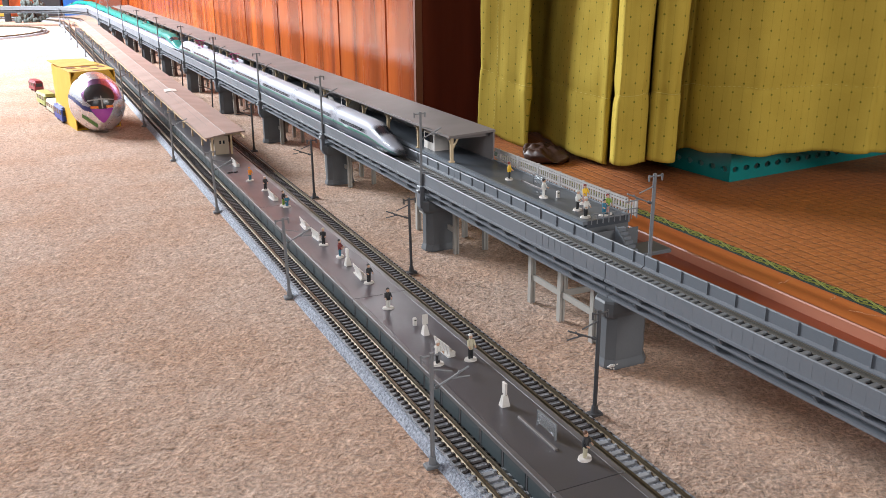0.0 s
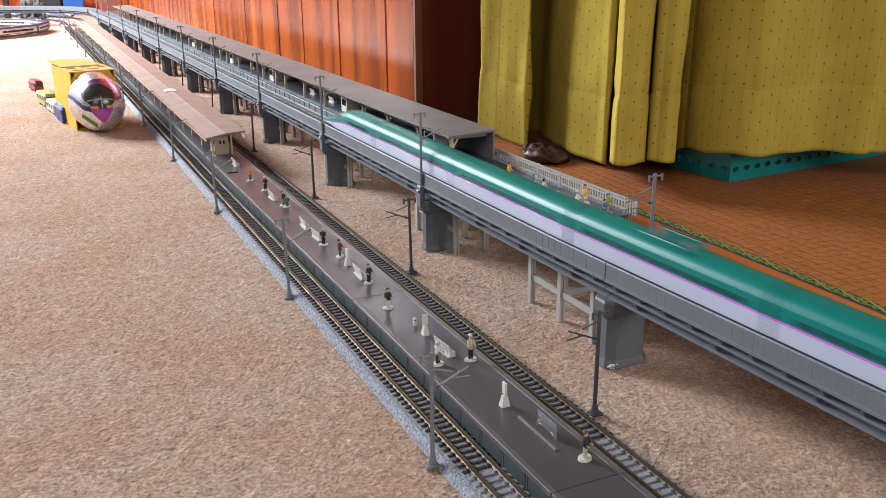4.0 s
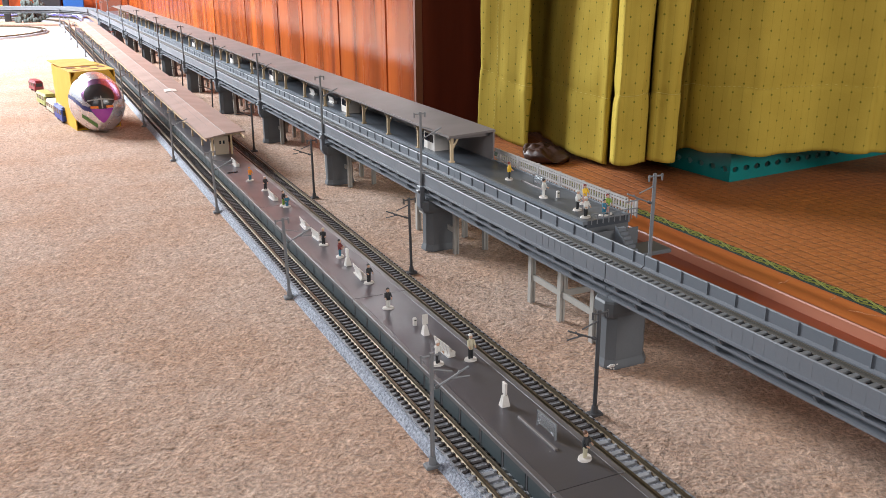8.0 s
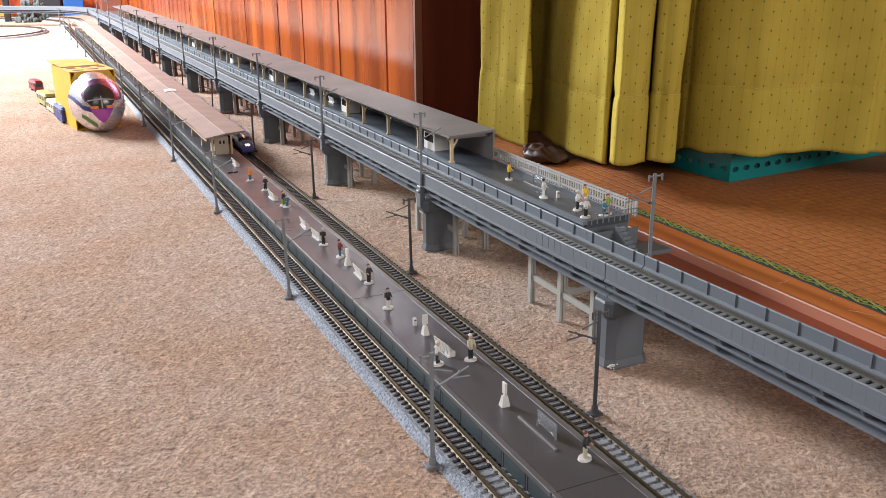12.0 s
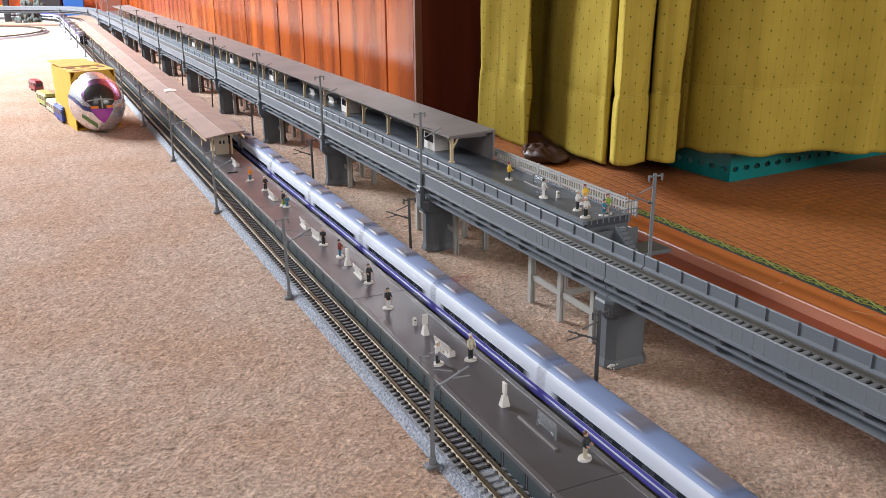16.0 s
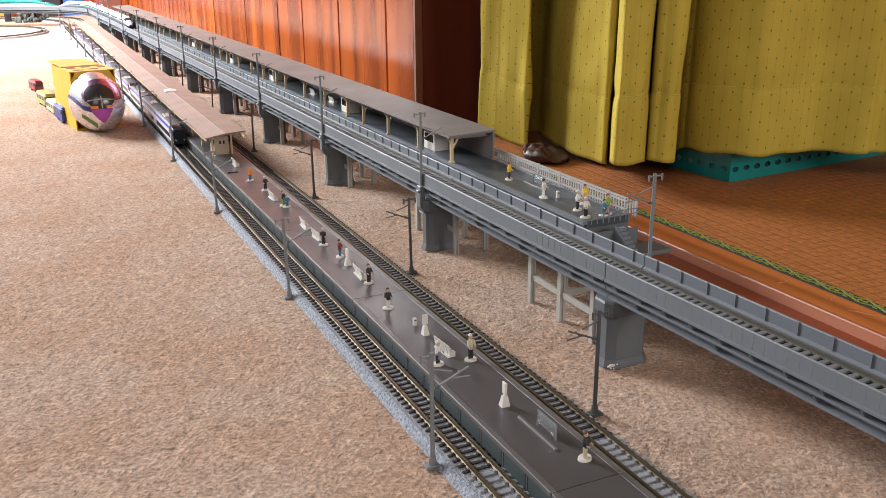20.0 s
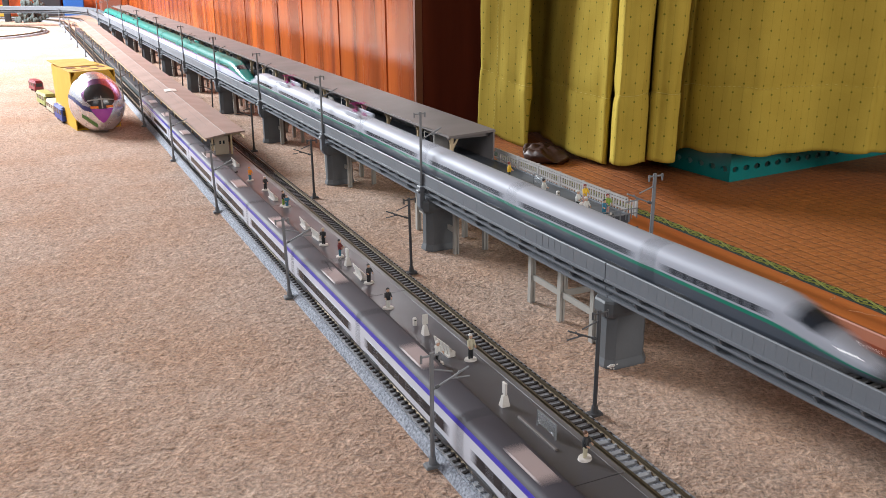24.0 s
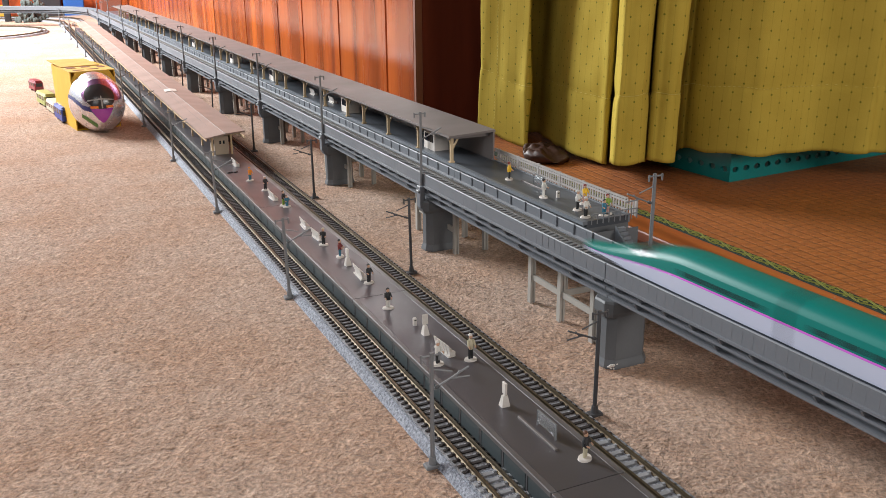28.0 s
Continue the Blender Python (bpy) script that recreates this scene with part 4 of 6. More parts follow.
def masts():
    rng = random.Random(5)
    first = mast("catenary_mast", "grey plastic overhead-line mast beside the ground track", 0.0482, (0.0155, 0.011), 1, M["mast"])
    first.location = (0.1246, 1.07 - 4 * S, 0)
    for k in range(-8, 4):
        copy_thing(first, pose(0.1246, 1.07 - k * S, 0, rng.uniform(-1, 1), rng.uniform(-2.0, 1.0), 0))
    right = mast("catenary_mast", "dark grey overhead-line mast beside the ground track", 0.0482, (0.0150, 0.0085), -1, M["mast_dark"])
    right.location = (0.2037, 0.8788 - 3 * S, 0)
    for k in range(-8, 3):
        copy_thing(right, pose(0.2037, 0.8788 - k * S, 0, rng.uniform(-1, 1), rng.uniform(-1.0, 2.5), 0))
    up = mast("catenary_mast", "grey overhead-line mast clipped to the elevated span", 0.0920, (0.0145, 0.0135), 1, M["mast"], 0.0400)
    up.location = (xv(J0 + S) - HW - 0.0010, J0 + S, 0)
    bm = bmesh.new()
    bevel_box(bm, -0.0022, 0.0012, -0.0030, 0.0030, 0.0300, 0.0440, 0.0005)
    part("clamp", bm, M["grey"], up)
    for k in range(2, 11):
        copy_thing(up, pose(xv(J0 + k * S) - HW - 0.0010, J0 + k * S, 0))
    other = mast("catenary_mast", "grey overhead-line mast behind the elevated span", 0.0915, (0.0150, 0.0100), -1, M["mast"], 0.0420)
    other.location = (xv(J0) + HW + 0.0012, J0, 0)
    bm = bmesh.new()
    bevel_box(bm, -0.0014, 0.0022, -0.0030, 0.0030, 0.0380, 0.0460, 0.0005)
    part("clamp", bm, M["grey"], other)


masts()


# ---- the ground lines and their island platform ----
def ground_tracks():
    for x, loop, side, sl in ((XL, LOOP_C, -1, "sleeper"), (XR, LOOP_B, 1, "sleeper")):
        t = thing("ground_track", "model railway track with dark sleepers and nickel rails on the carpet", "track")
        fx = (lambda y, x=x: x)
        near, far = straight(fx, 0.0, 0.262, 4), straight(fx, 0.262, 2.6, 12)
        line = straight(fx, 0.0, 2.6, 16)
        bm = bmesh.new()
        sweep(bm, line, [(-0.0125, 0.0), (-0.0095, 0.0036), (0.0095, 0.0036), (0.0062 if side < 0 else 0.0125, 0.0)] if side > 0 else
              [(-0.0118, 0.0), (-0.0090, 0.0036), (0.0062, 0.0036), (0.0062, 0.0)])
        part("roadbed", bm, M["ballast"] if side < 0 else M["ballast_dark"], t, "blue-grey speckled roadbed" if side < 0 else "dark speckled roadbed")
        bm = bmesh.new()
        w = 0.0084
        sweep(bm, near, [(-w, 0.0037), (-w, 0.0047), (w if side > 0 else 0.0061, 0.0047), (w if side > 0 else 0.0061, 0.0037)])
        part("pale_ballast", bm, M["ballast"], t)
        bm = bmesh.new()
        sweep(bm, far, [(-w, 0.0037), (-w, 0.0047), (w if side > 0 else 0.0061, 0.0047), (w if side > 0 else 0.0061, 0.0037)])
        part("dark_ballast", bm, M["ballast_dark"], t)
        rails(t, line, Z_RAIL, None)
        sx = 0.0158
        sleepers(t, fx, 0.262, 2.58, 0.0038, sleeper_mesh(M["sleeper"], sx), 260)
        sleepers(t, fx, 0.10, 0.259, 0.0038, sleeper_mesh(M["sleeper_grey"], sx, 0.0022), 60)
        rest = [p for p in loop[0] if not (p[0] > 0.1 and 0.0 <= p[1] <= 2.6)]
        i = max(range(len(rest)), key=lambda j: math.hypot(rest[j][0] - rest[j - 1][0], rest[j][1] - rest[j - 1][1]))
        rest = rest[i:] + rest[:i]
        far_t = thing("ground_track", "model railway track curving round the carpet", "track")
        bm = bmesh.new()
        sweep(bm, rest, [(-0.0118, 0.0), (-0.0090, 0.0040), (0.0090, 0.0040), (0.0118, 0.0)])
        part("roadbed", bm, M["ballast_dark"], far_t)
        rails(far_t, rest, Z_RAIL, None)


ground_tracks()


def ground_platform():
    """Island platform in sections: dark slab, paler edging, recessed side panels between posts."""
    seam0 = 0.2235
    pitch = 0.01732
    panel = small_box("side_panel", 0.0006, pitch - 0.0016, 0.0074, M["platform_side"])
    post = small_box("side_post", 0.0007, 0.0010, 0.0088, M["mast_dark"])
    k = 0
    y0 = seam0 - S
    while y0 < 2.3:
        y1 = y0 + S
        t = thing("platform_section", "dark grey plastic island platform section with panelled sides", "platform", "ground platform sections")
        bm = bmesh.new()
        box(bm, PX0 + 0.0016, PX1 - 0.0016, y0 + 0.0002, y1 - 0.0002, 0.0, 0.0138)
        part("core", bm, M["platform_side"], t)
        bm = bmesh.new()
        box(bm, PX0 + 0.0026, PX1 - 0.0026, y0 + 0.0002, y1 - 0.0002, 0.0138, PZ)
        part("paving", bm, M["platform_top"], t)
        for a, b in ((PX0, PX0 + 0.0026), (PX1 - 0.0026, PX1)):
            bm = bmesh.new()
            bevel_box(bm, a, b, y0 + 0.0002, y1 - 0.0002, 0.0130, PZ + 0.0001, 0.0003)
            part("edging", bm, M["platform_edge"], t)
        if y0 < 1.2:
            n = round(S / pitch)
            for i in range(n):
                y = y0 + (i + 0.5) * S / n
                for x in (PX0 + 0.0014, PX1 - 0.0014):
                    piece("side_panel", panel, t, (x, y, 0.0050))
                    piece("side_post", post, t, (x, y + S / n / 2, 0.0042))
        y0 = y1
        k += 1


ground_platform()


def ground_canopy():
    """Low gabled canopy on paired posts over the far half of the platform."""
    t = thing("platform_canopy", "brownish low-pitched canopy on cream posts over the ground platform", "canopy")
    ya, yb = 0.792, 2.30
    xc = (PX0 + PX1) / 2
    y = ya
    while y < yb - 0.01:
        y1 = min(y + S, yb)
        for sgn in (-1, 1):
            bm = bmesh.new()
            o = 0.0173 if sgn < 0 else 0.0222
            pts = [(xc, 0.0372), (xc + sgn * o, 0.0345), (xc + sgn * o, 0.0333), (xc, 0.0360)]
            cut = 0.020 if sgn > 0 and y == ya else 0.0   # the free corner is cut back
            a, b = [bm.verts.new((px, y + 0.0003 + (cut if px > xc + 0.01 else 0.0), pz)) for px, pz in pts], [bm.verts.new((px, y1 - 0.0003, pz)) for px, pz in pts]
            for i in range(4):
                bm.faces.new((a[i], a[(i + 1) % 4], b[(i + 1) % 4], b[i]))
            bm.faces.new(a)
            bm.faces.new(list(reversed(b)))
            part("roof_slope", bm, M["roof_brown"], t)
        y = y1
    bm = bmesh.new()
    box(bm, xc - 0.0003, xc + 0.0003, ya, yb, 0.0368, 0.03745)
    part("ridge", bm, M["fence"], t)
    for sgn in (-1, 1):
        bm = bmesh.new()
        sweep(bm, straight(lambda q: xc, ya + 0.05, yb, 2), [(sgn * 0.0060 - 0.0001, 0.0360), (sgn * 0.0060 - 0.0001, 0.0364), (sgn * 0.0060 + 0.0001, 0.0364), (sgn * 0.0060 + 0.0001, 0.0360)])
        part("roof_seam", bm, M["roof"], t)
    note = thing("paper_slip", "small white paper slip lying on the canopy roof", "paper", loc=(0.1590, 1.0835, 0.0368), rz=radians(-4))
    bm = bmesh.new()
    for sgn in (-1, 1):
        vs = [bm.verts.new(p) for p in ((0, -0.0095, 0.0008), (sgn * 0.0066, -0.0095, -0.0002), (sgn * 0.0066, 0.0095, -0.0002), (0, 0.0095, 0.0008))]
        vt = [bm.verts.new(v.co + Vector((0, 0, 0.0003))) for v in vs]
        bm.faces.new(vs)
        bm.faces.new(list(reversed(vt)))
        for i in range(4):
            bm.faces.new((vs[i], vs[(i + 1) % 4], vt[(i + 1) % 4], vt[i]))
    part("sheet", bm, M["white"], note)
    for x in (xc - 0.0168, xc + 0.0168):
        bm = bmesh.new()
        box(bm, x - 0.0005, x + 0.0005, ya, yb, 0.0318, 0.0336)
        part("eaves_beam", bm, M["cream"], t)
    bm = bmesh.new()
    bevel_box(bm, -0.0008, 0.0008, -0.0012, 0.0012, PZ, 0.0345, 0.0002)
    post = mesh_of("post", bm, M["cream"])
    bm = bmesh.new()
    box(bm, xc - 0.0165, xc + 0.0165, -0.0006, 0.0006, 0.0322, 0.0340)
    beam = mesh_of("cross_beam", bm, M["cream"])
    y = ya + 0.018
    while y < yb:
        for x in (xc - 0.0085, xc + 0.0085):
            piece("post", post, t, (x, y, 0))
        piece("cross_beam", beam, t, (0, y, 0))
        y += S / 4
    # waiting shed under the near end
    shed = thing("waiting_shed", "small cream waiting shed with narrow dark windows under the canopy", "shed", loc=(xc, ya + 0.03, PZ))
    bm = bmesh.new()
    box(bm, -0.0062, 0.0062, -0.011, 0.011, 0, 0.0165)
    part("body", bm, M["shed"], shed)
    bm = bmesh.new()
    for x0, x1 in ((-0.0020, -0.0004), (0.0012, 0.0028)):
        box(bm, x0, x1, -0.01115, -0.0109, 0.0095, 0.0125)
    for y0, y1 in ((-0.008, -0.001), (0.002, 0.008)):
        box(bm, -0.00635, -0.0061, y0, y1, 0.007, 0.013)
    part("window", bm, M["glass"], shed)


ground_canopy()


def bench():
    """Row of moulded seats on a plinth."""
    t = thing("platform_bench", "white moulded bench of joined seats on the dark platform", "bench", "benches on the platforms")
    bm = bmesh.new()
    box(bm, -0.0022, 0.0022, -0.0085, 0.0085, 0, 0.0009)
    part("plinth", bm, M["white"], t)
    bm = bmesh.new()
    w = 0.00145
    bevel_box(bm, -w, w, -0.0022, 0.0012, 0.0009, 0.0032, 0.0003)
    vs = [(-w, 0.0004, 0.003), (w, 0.0004, 0.003), (w, 0.0017, 0.0074), (-w, 0.0017, 0.0074), (-w, 0.0014, 0.003), (w, 0.0014, 0.003), (w, 0.0024, 0.0074), (-w, 0.0024, 0.0074)]
    q = [bm.verts.new(p) for p in vs]
    for f in ((0, 1, 2, 3), (4, 7, 6, 5), (3, 2, 6, 7), (0, 3, 7, 4), (1, 5, 6, 2)):
        bm.faces.new([q[i] for i in f])
    seat = mesh_of("seat", bm, M["white"])
    for i in range(5):
        piece("seat", seat, t, (0.0, -0.0072 + i * 0.0036, 0), radians(90))
    t.scale = (0.85, 0.8, 0.78)
    return t


def billboard():
    t = thing("platform_sign", "white standing sign board on a flared foot", "sign", "standing signs")
    bm = bmesh.new()
    a = [bm.verts.new(p) for p in ((-0.0022, -0.0018, 0), (0.0022, -0.0018, 0), (0.0022, 0.0018, 0), (-0.0022, 0.0018, 0))]
    b = [bm.verts.new(p) for p in ((-0.0012, -0.0009, 0.0055), (0.0012, -0.0009, 0.0055), (0.0012, 0.0009, 0.0055), (-0.0012, 0.0009, 0.0055))]
    for i in range(4):
        bm.faces.new((a[i], a[(i + 1) % 4], b[(i + 1) % 4], b[i]))
    bm.faces.new(list(reversed(a)))
    bm.faces.new(b)
    part("foot", bm, M["white"], t)
    bm = bmesh.new()
    bevel_box(bm, -0.0006, 0.0006, -0.0017, 0.0017, 0.0064, 0.0122, 0.0003)
    box(bm, -0.0004, 0.0004, -0.0006, 0.0006, 0.0050, 0.0066)
    part("board", bm, M["white"], t)
    t.scale = (0.85, 0.85, 0.85)
    return t


def litter_bin():
    t = thing("litter_bin", "small white litter bin", "bin", "litter bins")
    bm = bmesh.new()
    bevel_box(bm, -0.0012, 0.0012, -0.0012, 0.0012, 0, 0.0050, 0.0004)
    part("body", bm, M["white"], t)
    bm = bmesh.new()
    box(bm, -0.0007, 0.0007, -0.00128, -0.0011, 0.0032, 0.0040)
    part("slot", bm, M["black"], t)
    t.scale = (0.75, 0.75, 0.8)
    return t


def stair_opening():
    """Name-board frame lying along the platform: a rail with a tilted clear panel."""
    t = thing("name_board", "low grey rail with a tilted translucent panel on the platform", "sign", "name boards")
    bm = bmesh.new()
    bevel_box(bm, -0.0006, 0.0006, -0.0140, 0.0140, 0, 0.0009, 0.0002)
    part("rail", bm, M["roof"], t)
    bm = bmesh.new()
    box(bm, 0.0035, 0.0040, -0.0075, 0.0060, 0.0012, 0.0062)
    panel = part("panel", bm, M["clear"], t, "clear plastic panel")
    bm = bmesh.new()
    box(bm, 0.0034, 0.0041, -0.0075, 0.0060, 0.0062, 0.0065)
    for y in (-0.0073, 0.0058):
        box(bm, 0.0034, 0.0041, y - 0.0002, y + 0.0002, 0.0, 0.0062)
    part("panel_frame", bm, M["mast"], panel)
    return t


def scrap():
    t = thing("plastic_scrap", "small black plastic scrap lying on the platform", "scrap", loc=(0.1509, 0.7355, PZ))
    bm = bmesh.new()
    for x, y, r in ((-0.0030, 0.0, 0.0014), (0.0, 0.0007, 0.0012), (0.0030, -0.0002, 0.0015)):
        ball(bm, (x, y, 0.0005), r * 1.3, r, 0.0006, 10, 6)
    part("piece", bm, M["black"], t)


scrap()
BENCH, SIGN, BIN, BOARD = bench(), billboard(), litter_bin(), stair_opening()
BENCH.location = (0.1597, 0.7615, PZ)
for y, dz in ((0.6393, 2), (0.5592, -3), (0.5321, 3), (0.453, -2), (0.3415, 4)):
    copy_thing(BENCH, pose(0.1597, y, PZ, 0, 0, dz))
SIGN.location = (0.1595, 0.2845, PZ)
for y in (0.474, 0.3632):
    copy_thing(SIGN, pose(0.1597, y, PZ, 0, 0, 90 if y < 0.4 else 10))
BIN.location = (0.1596, 0.3755, PZ)
copy_thing(BIN, pose(0.2703, 0.424, 0.0545))
BOARD.location = (0.1599, 0.2597, PZ)
copy_thing(BOARD, pose(0.2712, 0.4530, 0.0545))


def figure(x, y, z, coat, trousers, hair, rz, h=0.0112, pose_kind=0):
    """A painted toy figure on an oval stand, one plain mesh."""
    bm = bmesh.new()
    tints = [M["white"], coat, trousers, hair, SKIN]

    def ranged(idx, fn):
        n = len(bm.faces)
        fn()
        bm.faces.ensure_lookup_table()
        for f in bm.faces[n:]:
            f.material_index = idx

    k = h / 0.0112
    ranged(0, lambda: (tube(bm, (0, 0, 0), (0, 0, 0.0008), 0.0025, 14, 0.0022)))
    for v in bm.verts:
        v.co.x *= 1.25
    ranged(2, lambda: [tube(bm, (s * 0.0006, 0, 0.0008), (s * 0.00055, 0, 0.0052 * k), 0.00055, 8, 0.0007) for s in (-1, 1)])
    ranged(1, lambda: (tube(bm, (0, 0, 0.0048 * k), (0, 0, 0.0072 * k), 0.0012, 10, 0.00135), tube(bm, (0, 0, 0.0072 * k), (0, 0, 0.0090 * k), 0.00135, 10, 0.0008)))
    bend = (0.0012, -0.0006) if pose_kind else (0.0003, 0.0)
    ranged(1, lambda: [tube(bm, (s * 0.0013, 0, 0.0086 * k), (s * 0.0017, -bend[0], 0.0064 * k), 0.00045, 6) for s in (-1, 1)])
    ranged(4, lambda: [tube(bm, (s * 0.0017, -bend[0], 0.0064 * k), (s * 0.0013, -bend[0] * 2, 0.0058 * k), 0.00036, 6) for s in (-1, 1)])
    ranged(4, lambda: ball(bm, (0, 0, 0.0099 * k), 0.00085, 0.0009, 0.0011, 10, 6))
    ranged(3, lambda: ball(bm, (0, 0.0003, 0.0105 * k), 0.00095, 0.00095, 0.00085, 10, 6))
    ob = part("toy_figure", bm, tints, None)
    ob.location, ob.rotation_euler = (x, y, z), (0, 0, rz)
    return ob


def tint(name, c, rough=0.6):
    return material(name, c, rough, scale=300, fine=2000, bump=0.05)


SKIN = tint("figure_flesh", (0.55, 0.33, 0.22))
T = dict(black=tint("paint_black", (0.018, 0.018, 0.02)), orange=tint("paint_orange", (0.75, 0.25, 0.01)), blue=tint("paint_teal_blue", (0.03, 0.16, 0.24)),
         white=tint("paint_white", (0.62, 0.60, 0.56)), cream=tint("paint_cream", (0.50, 0.45, 0.32)), yellow=tint("paint_yellow", (0.75, 0.45, 0.02)), red=tint("paint_dark_red", (0.20, 0.03, 0.03)),
         green=tint("paint_green", (0.22, 0.33, 0.04)), brown=tint("paint_brown", (0.10, 0.04, 0.02)), pink=tint("paint_pink", (0.55, 0.33, 0.30)))
for x, y, z, c, tr, hr, rz, lab in (
        (0.1578, 0.702, PZ, "orange", "blue", "orange", 20, "painted toy figure in an orange jacket on a white stand"),
        (0.1610, 0.6665, PZ, "black", "black", "white", 0, "painted toy figure in a black suit on a white stand"),
        (0.1615, 0.6175, PZ, "black", "green", "brown", 40, "painted toy figure in a dark top and green skirt"),
        (0.1628, 0.6130, PZ, "blue", "blue", "brown", 10, "small painted toy figure in blue on a white stand"),
        (0.1589, 0.5167, PZ, "black", "black", "cream", -30, "painted toy figure in a black suit on a white stand"),
        (0.1606, 0.4903, PZ, "red", "blue", "black", 60, "painted toy figure in dark red and teal on a white stand"),
        (0.1604, 0.4410, PZ, "black", "black", "black", 10, "painted toy figure in a black suit on a white stand"),
        (0.1561, 0.4017, PZ, "black", "white", "black", -10, "painted toy figure in a black dress on a white stand"),
        (0.1514, 0.3308, PZ, "white", "black", "white", 20, "painted toy figure in a white jacket and black trousers"),
        (0.1665, 0.3286, PZ, "cream", "black", "white", 0, "painted toy figure in a cream jacket and black trousers"),
        (0.1663, 0.2369, PZ, "black", "cream", "brown", 30, "painted toy figure in a black coat on a white stand"),
        (0.2663, 0.4737, 0.0545, "yellow", "black", "red", 70, "painted toy figure in a yellow top on a pale stand"),
        (0.2631, 0.4276, 0.0545, "white", "white", "black", 80, "painted toy figure in pale clothes with a dark head"),
        (0.2661, 0.3972, 0.0545, "white", "black", "white", 30, "painted toy figure in a white jacket and black trousers"),
        (0.2621, 0.3834, 0.0545, "white", "black", "white", 10, "painted toy figure in a white jacket and black trousers"),
        (0.2765, 0.4060, 0.0545, "yellow", "pink", "red", 0, "painted toy figure in a yellow top with red-brown hair"),
        (0.2758, 0.3835, 0.0545, "green", "pink", "red", 0, "painted toy figure in a green dress with red-brown hair"),
        (0.2732, 0.3825, 0.0545, "blue", "blue", "black", 0, "small painted toy figure in blue")):
    f = figure(x, y, z, T[c], T[tr], T[hr], radians(rz), 0.0128 if lab.startswith("painted toy figure in a cream") else (0.0085 if lab.startswith("small") else 0.0112), 1)
    tagged(f, lab, "figure", "toy figures on the platforms")


# ---- the elevated station ----
def station_x(y):
    return xv(y) - xv(0.37)


def elevated_station():
    """Side platform beside the elevated line, on trestles."""
    y_end = 0.369
    x0, x1, z = 0.2562, 0.2866, 0.0545
    seg = 0
    ya = y_end
    while ya < 2.2:
        yb = ya + S
        t = thing("station_platform_section", "slate-grey elevated station platform section with a pale edge", "platform", "elevated platform sections")
        ln = straight(station_x, ya + 0.0002, yb - 0.0002, 4)
        for nm, prof, mt in (("paving", [(x0 + 0.0028, 0.0505), (x0 + 0.0028, z), (x1 - 0.0012, z), (x1 - 0.0012, 0.0505)], "station_top"),
                             ("edging", [(x0, 0.0525), (x0, z + 0.0001), (x0 + 0.0028, z + 0.0001), (x0 + 0.0028, 0.0525)], "station_edge"),
                             ("back_kerb", [(x1 - 0.0012, 0.0505), (x1 - 0.0012, z + 0.0006), (x1, z + 0.0006), (x1, 0.0505)], "station_edge"),
                             ("substructure", [(x0 + 0.0012, 0.0400), (x0 + 0.0012, 0.0505), (x1 - 0.001, 0.0505), (x1 - 0.001, 0.0400)], "grey_pier")):
            bm = bmesh.new()
            sweep(bm, ln, prof)
            part(nm, bm, M[mt], t)
        ya = yb
    # landing and steps at the open end
    t = thing("end_stairs", "small grey moulded stairs and landing at the platform end", "stairs", loc=(0, 0, 0))
    bm = bmesh.new()
    for i in range(6):
        box(bm, 0.2716, 0.2762, 0.3688 - 0.0022 * (i + 1), 0.3688 - 0.0022 * i, 0.0412, 0.0517 - 0.0017 * i)
    part("steps", bm, M["station_edge"], t)
    bm = bmesh.new()
    y_a, y_b = 0.3688, 0.3688 - 0.0022 * 6
    vs = [[bm.verts.new((x, y, z_)) for y, z_ in ((y_a, 0.0412), (y_b, 0.0412), (y_b, 0.0426), (y_a, 0.0528))] for x in (0.2708, 0.2716)]
    for i in range(4):
        bm.faces.new((vs[0][i], vs[0][(i + 1) % 4], vs[1][(i + 1) % 4], vs[1][i]))
    bm.faces.new(vs[0])
    bm.faces.new(list(reversed(vs[1])))
    part("stringer", bm, M["station_edge"], t)
    bm = bmesh.new()
    bevel_box(bm, 0.2700, 0.2960, 0.3530, 0.3688, 0.0392, 0.0412, 0.0005)
    part("landing", bm, M["grey_pier"], t)
    bm = bmesh.new()
    box(bm, x0 + 0.0012, x1 - 0.001, 0.36865, 0.36895, 0.0395, 0.0504)
    part("end_wall", bm, M["grey_pier"], t)
    bm = bmesh.new()
    for zz in (0.0575, 0.0600):
        tube(bm, (x0 + 0.001, 0.3705, zz), (x1 - 0.001, 0.3705, zz), 0.00028, 6)
    for i in range(9):
        xx = x0 + 0.001 + i * (x1 - x0 - 0.002) / 8
        tube(bm, (xx, 0.3705, z), (xx, 0.3705, 0.0602), 0.00032, 6)
    part("handrail", bm, M["mast"], t)
    # picket fence along the back
    f = thing("picket_fence", "pale grey moulded picket fence along the platform back", "fence")
    picket = small_box("picket", 0.0006, 0.0009, 0.0078, M["fence"])
    stout = small_box("post", 0.0011, 0.0016, 0.0086, M["fence"])
    ya, yb = 0.3720, 0.5200
    n = 62
    for i in range(n):
        y = ya + (yb - ya) * i / (n - 1)
        piece("post" if i % 10 == 0 else "picket", stout if i % 10 == 0 else picket, f, (x1 - 0.0006 + station_x(y), y, z + 0.0006))
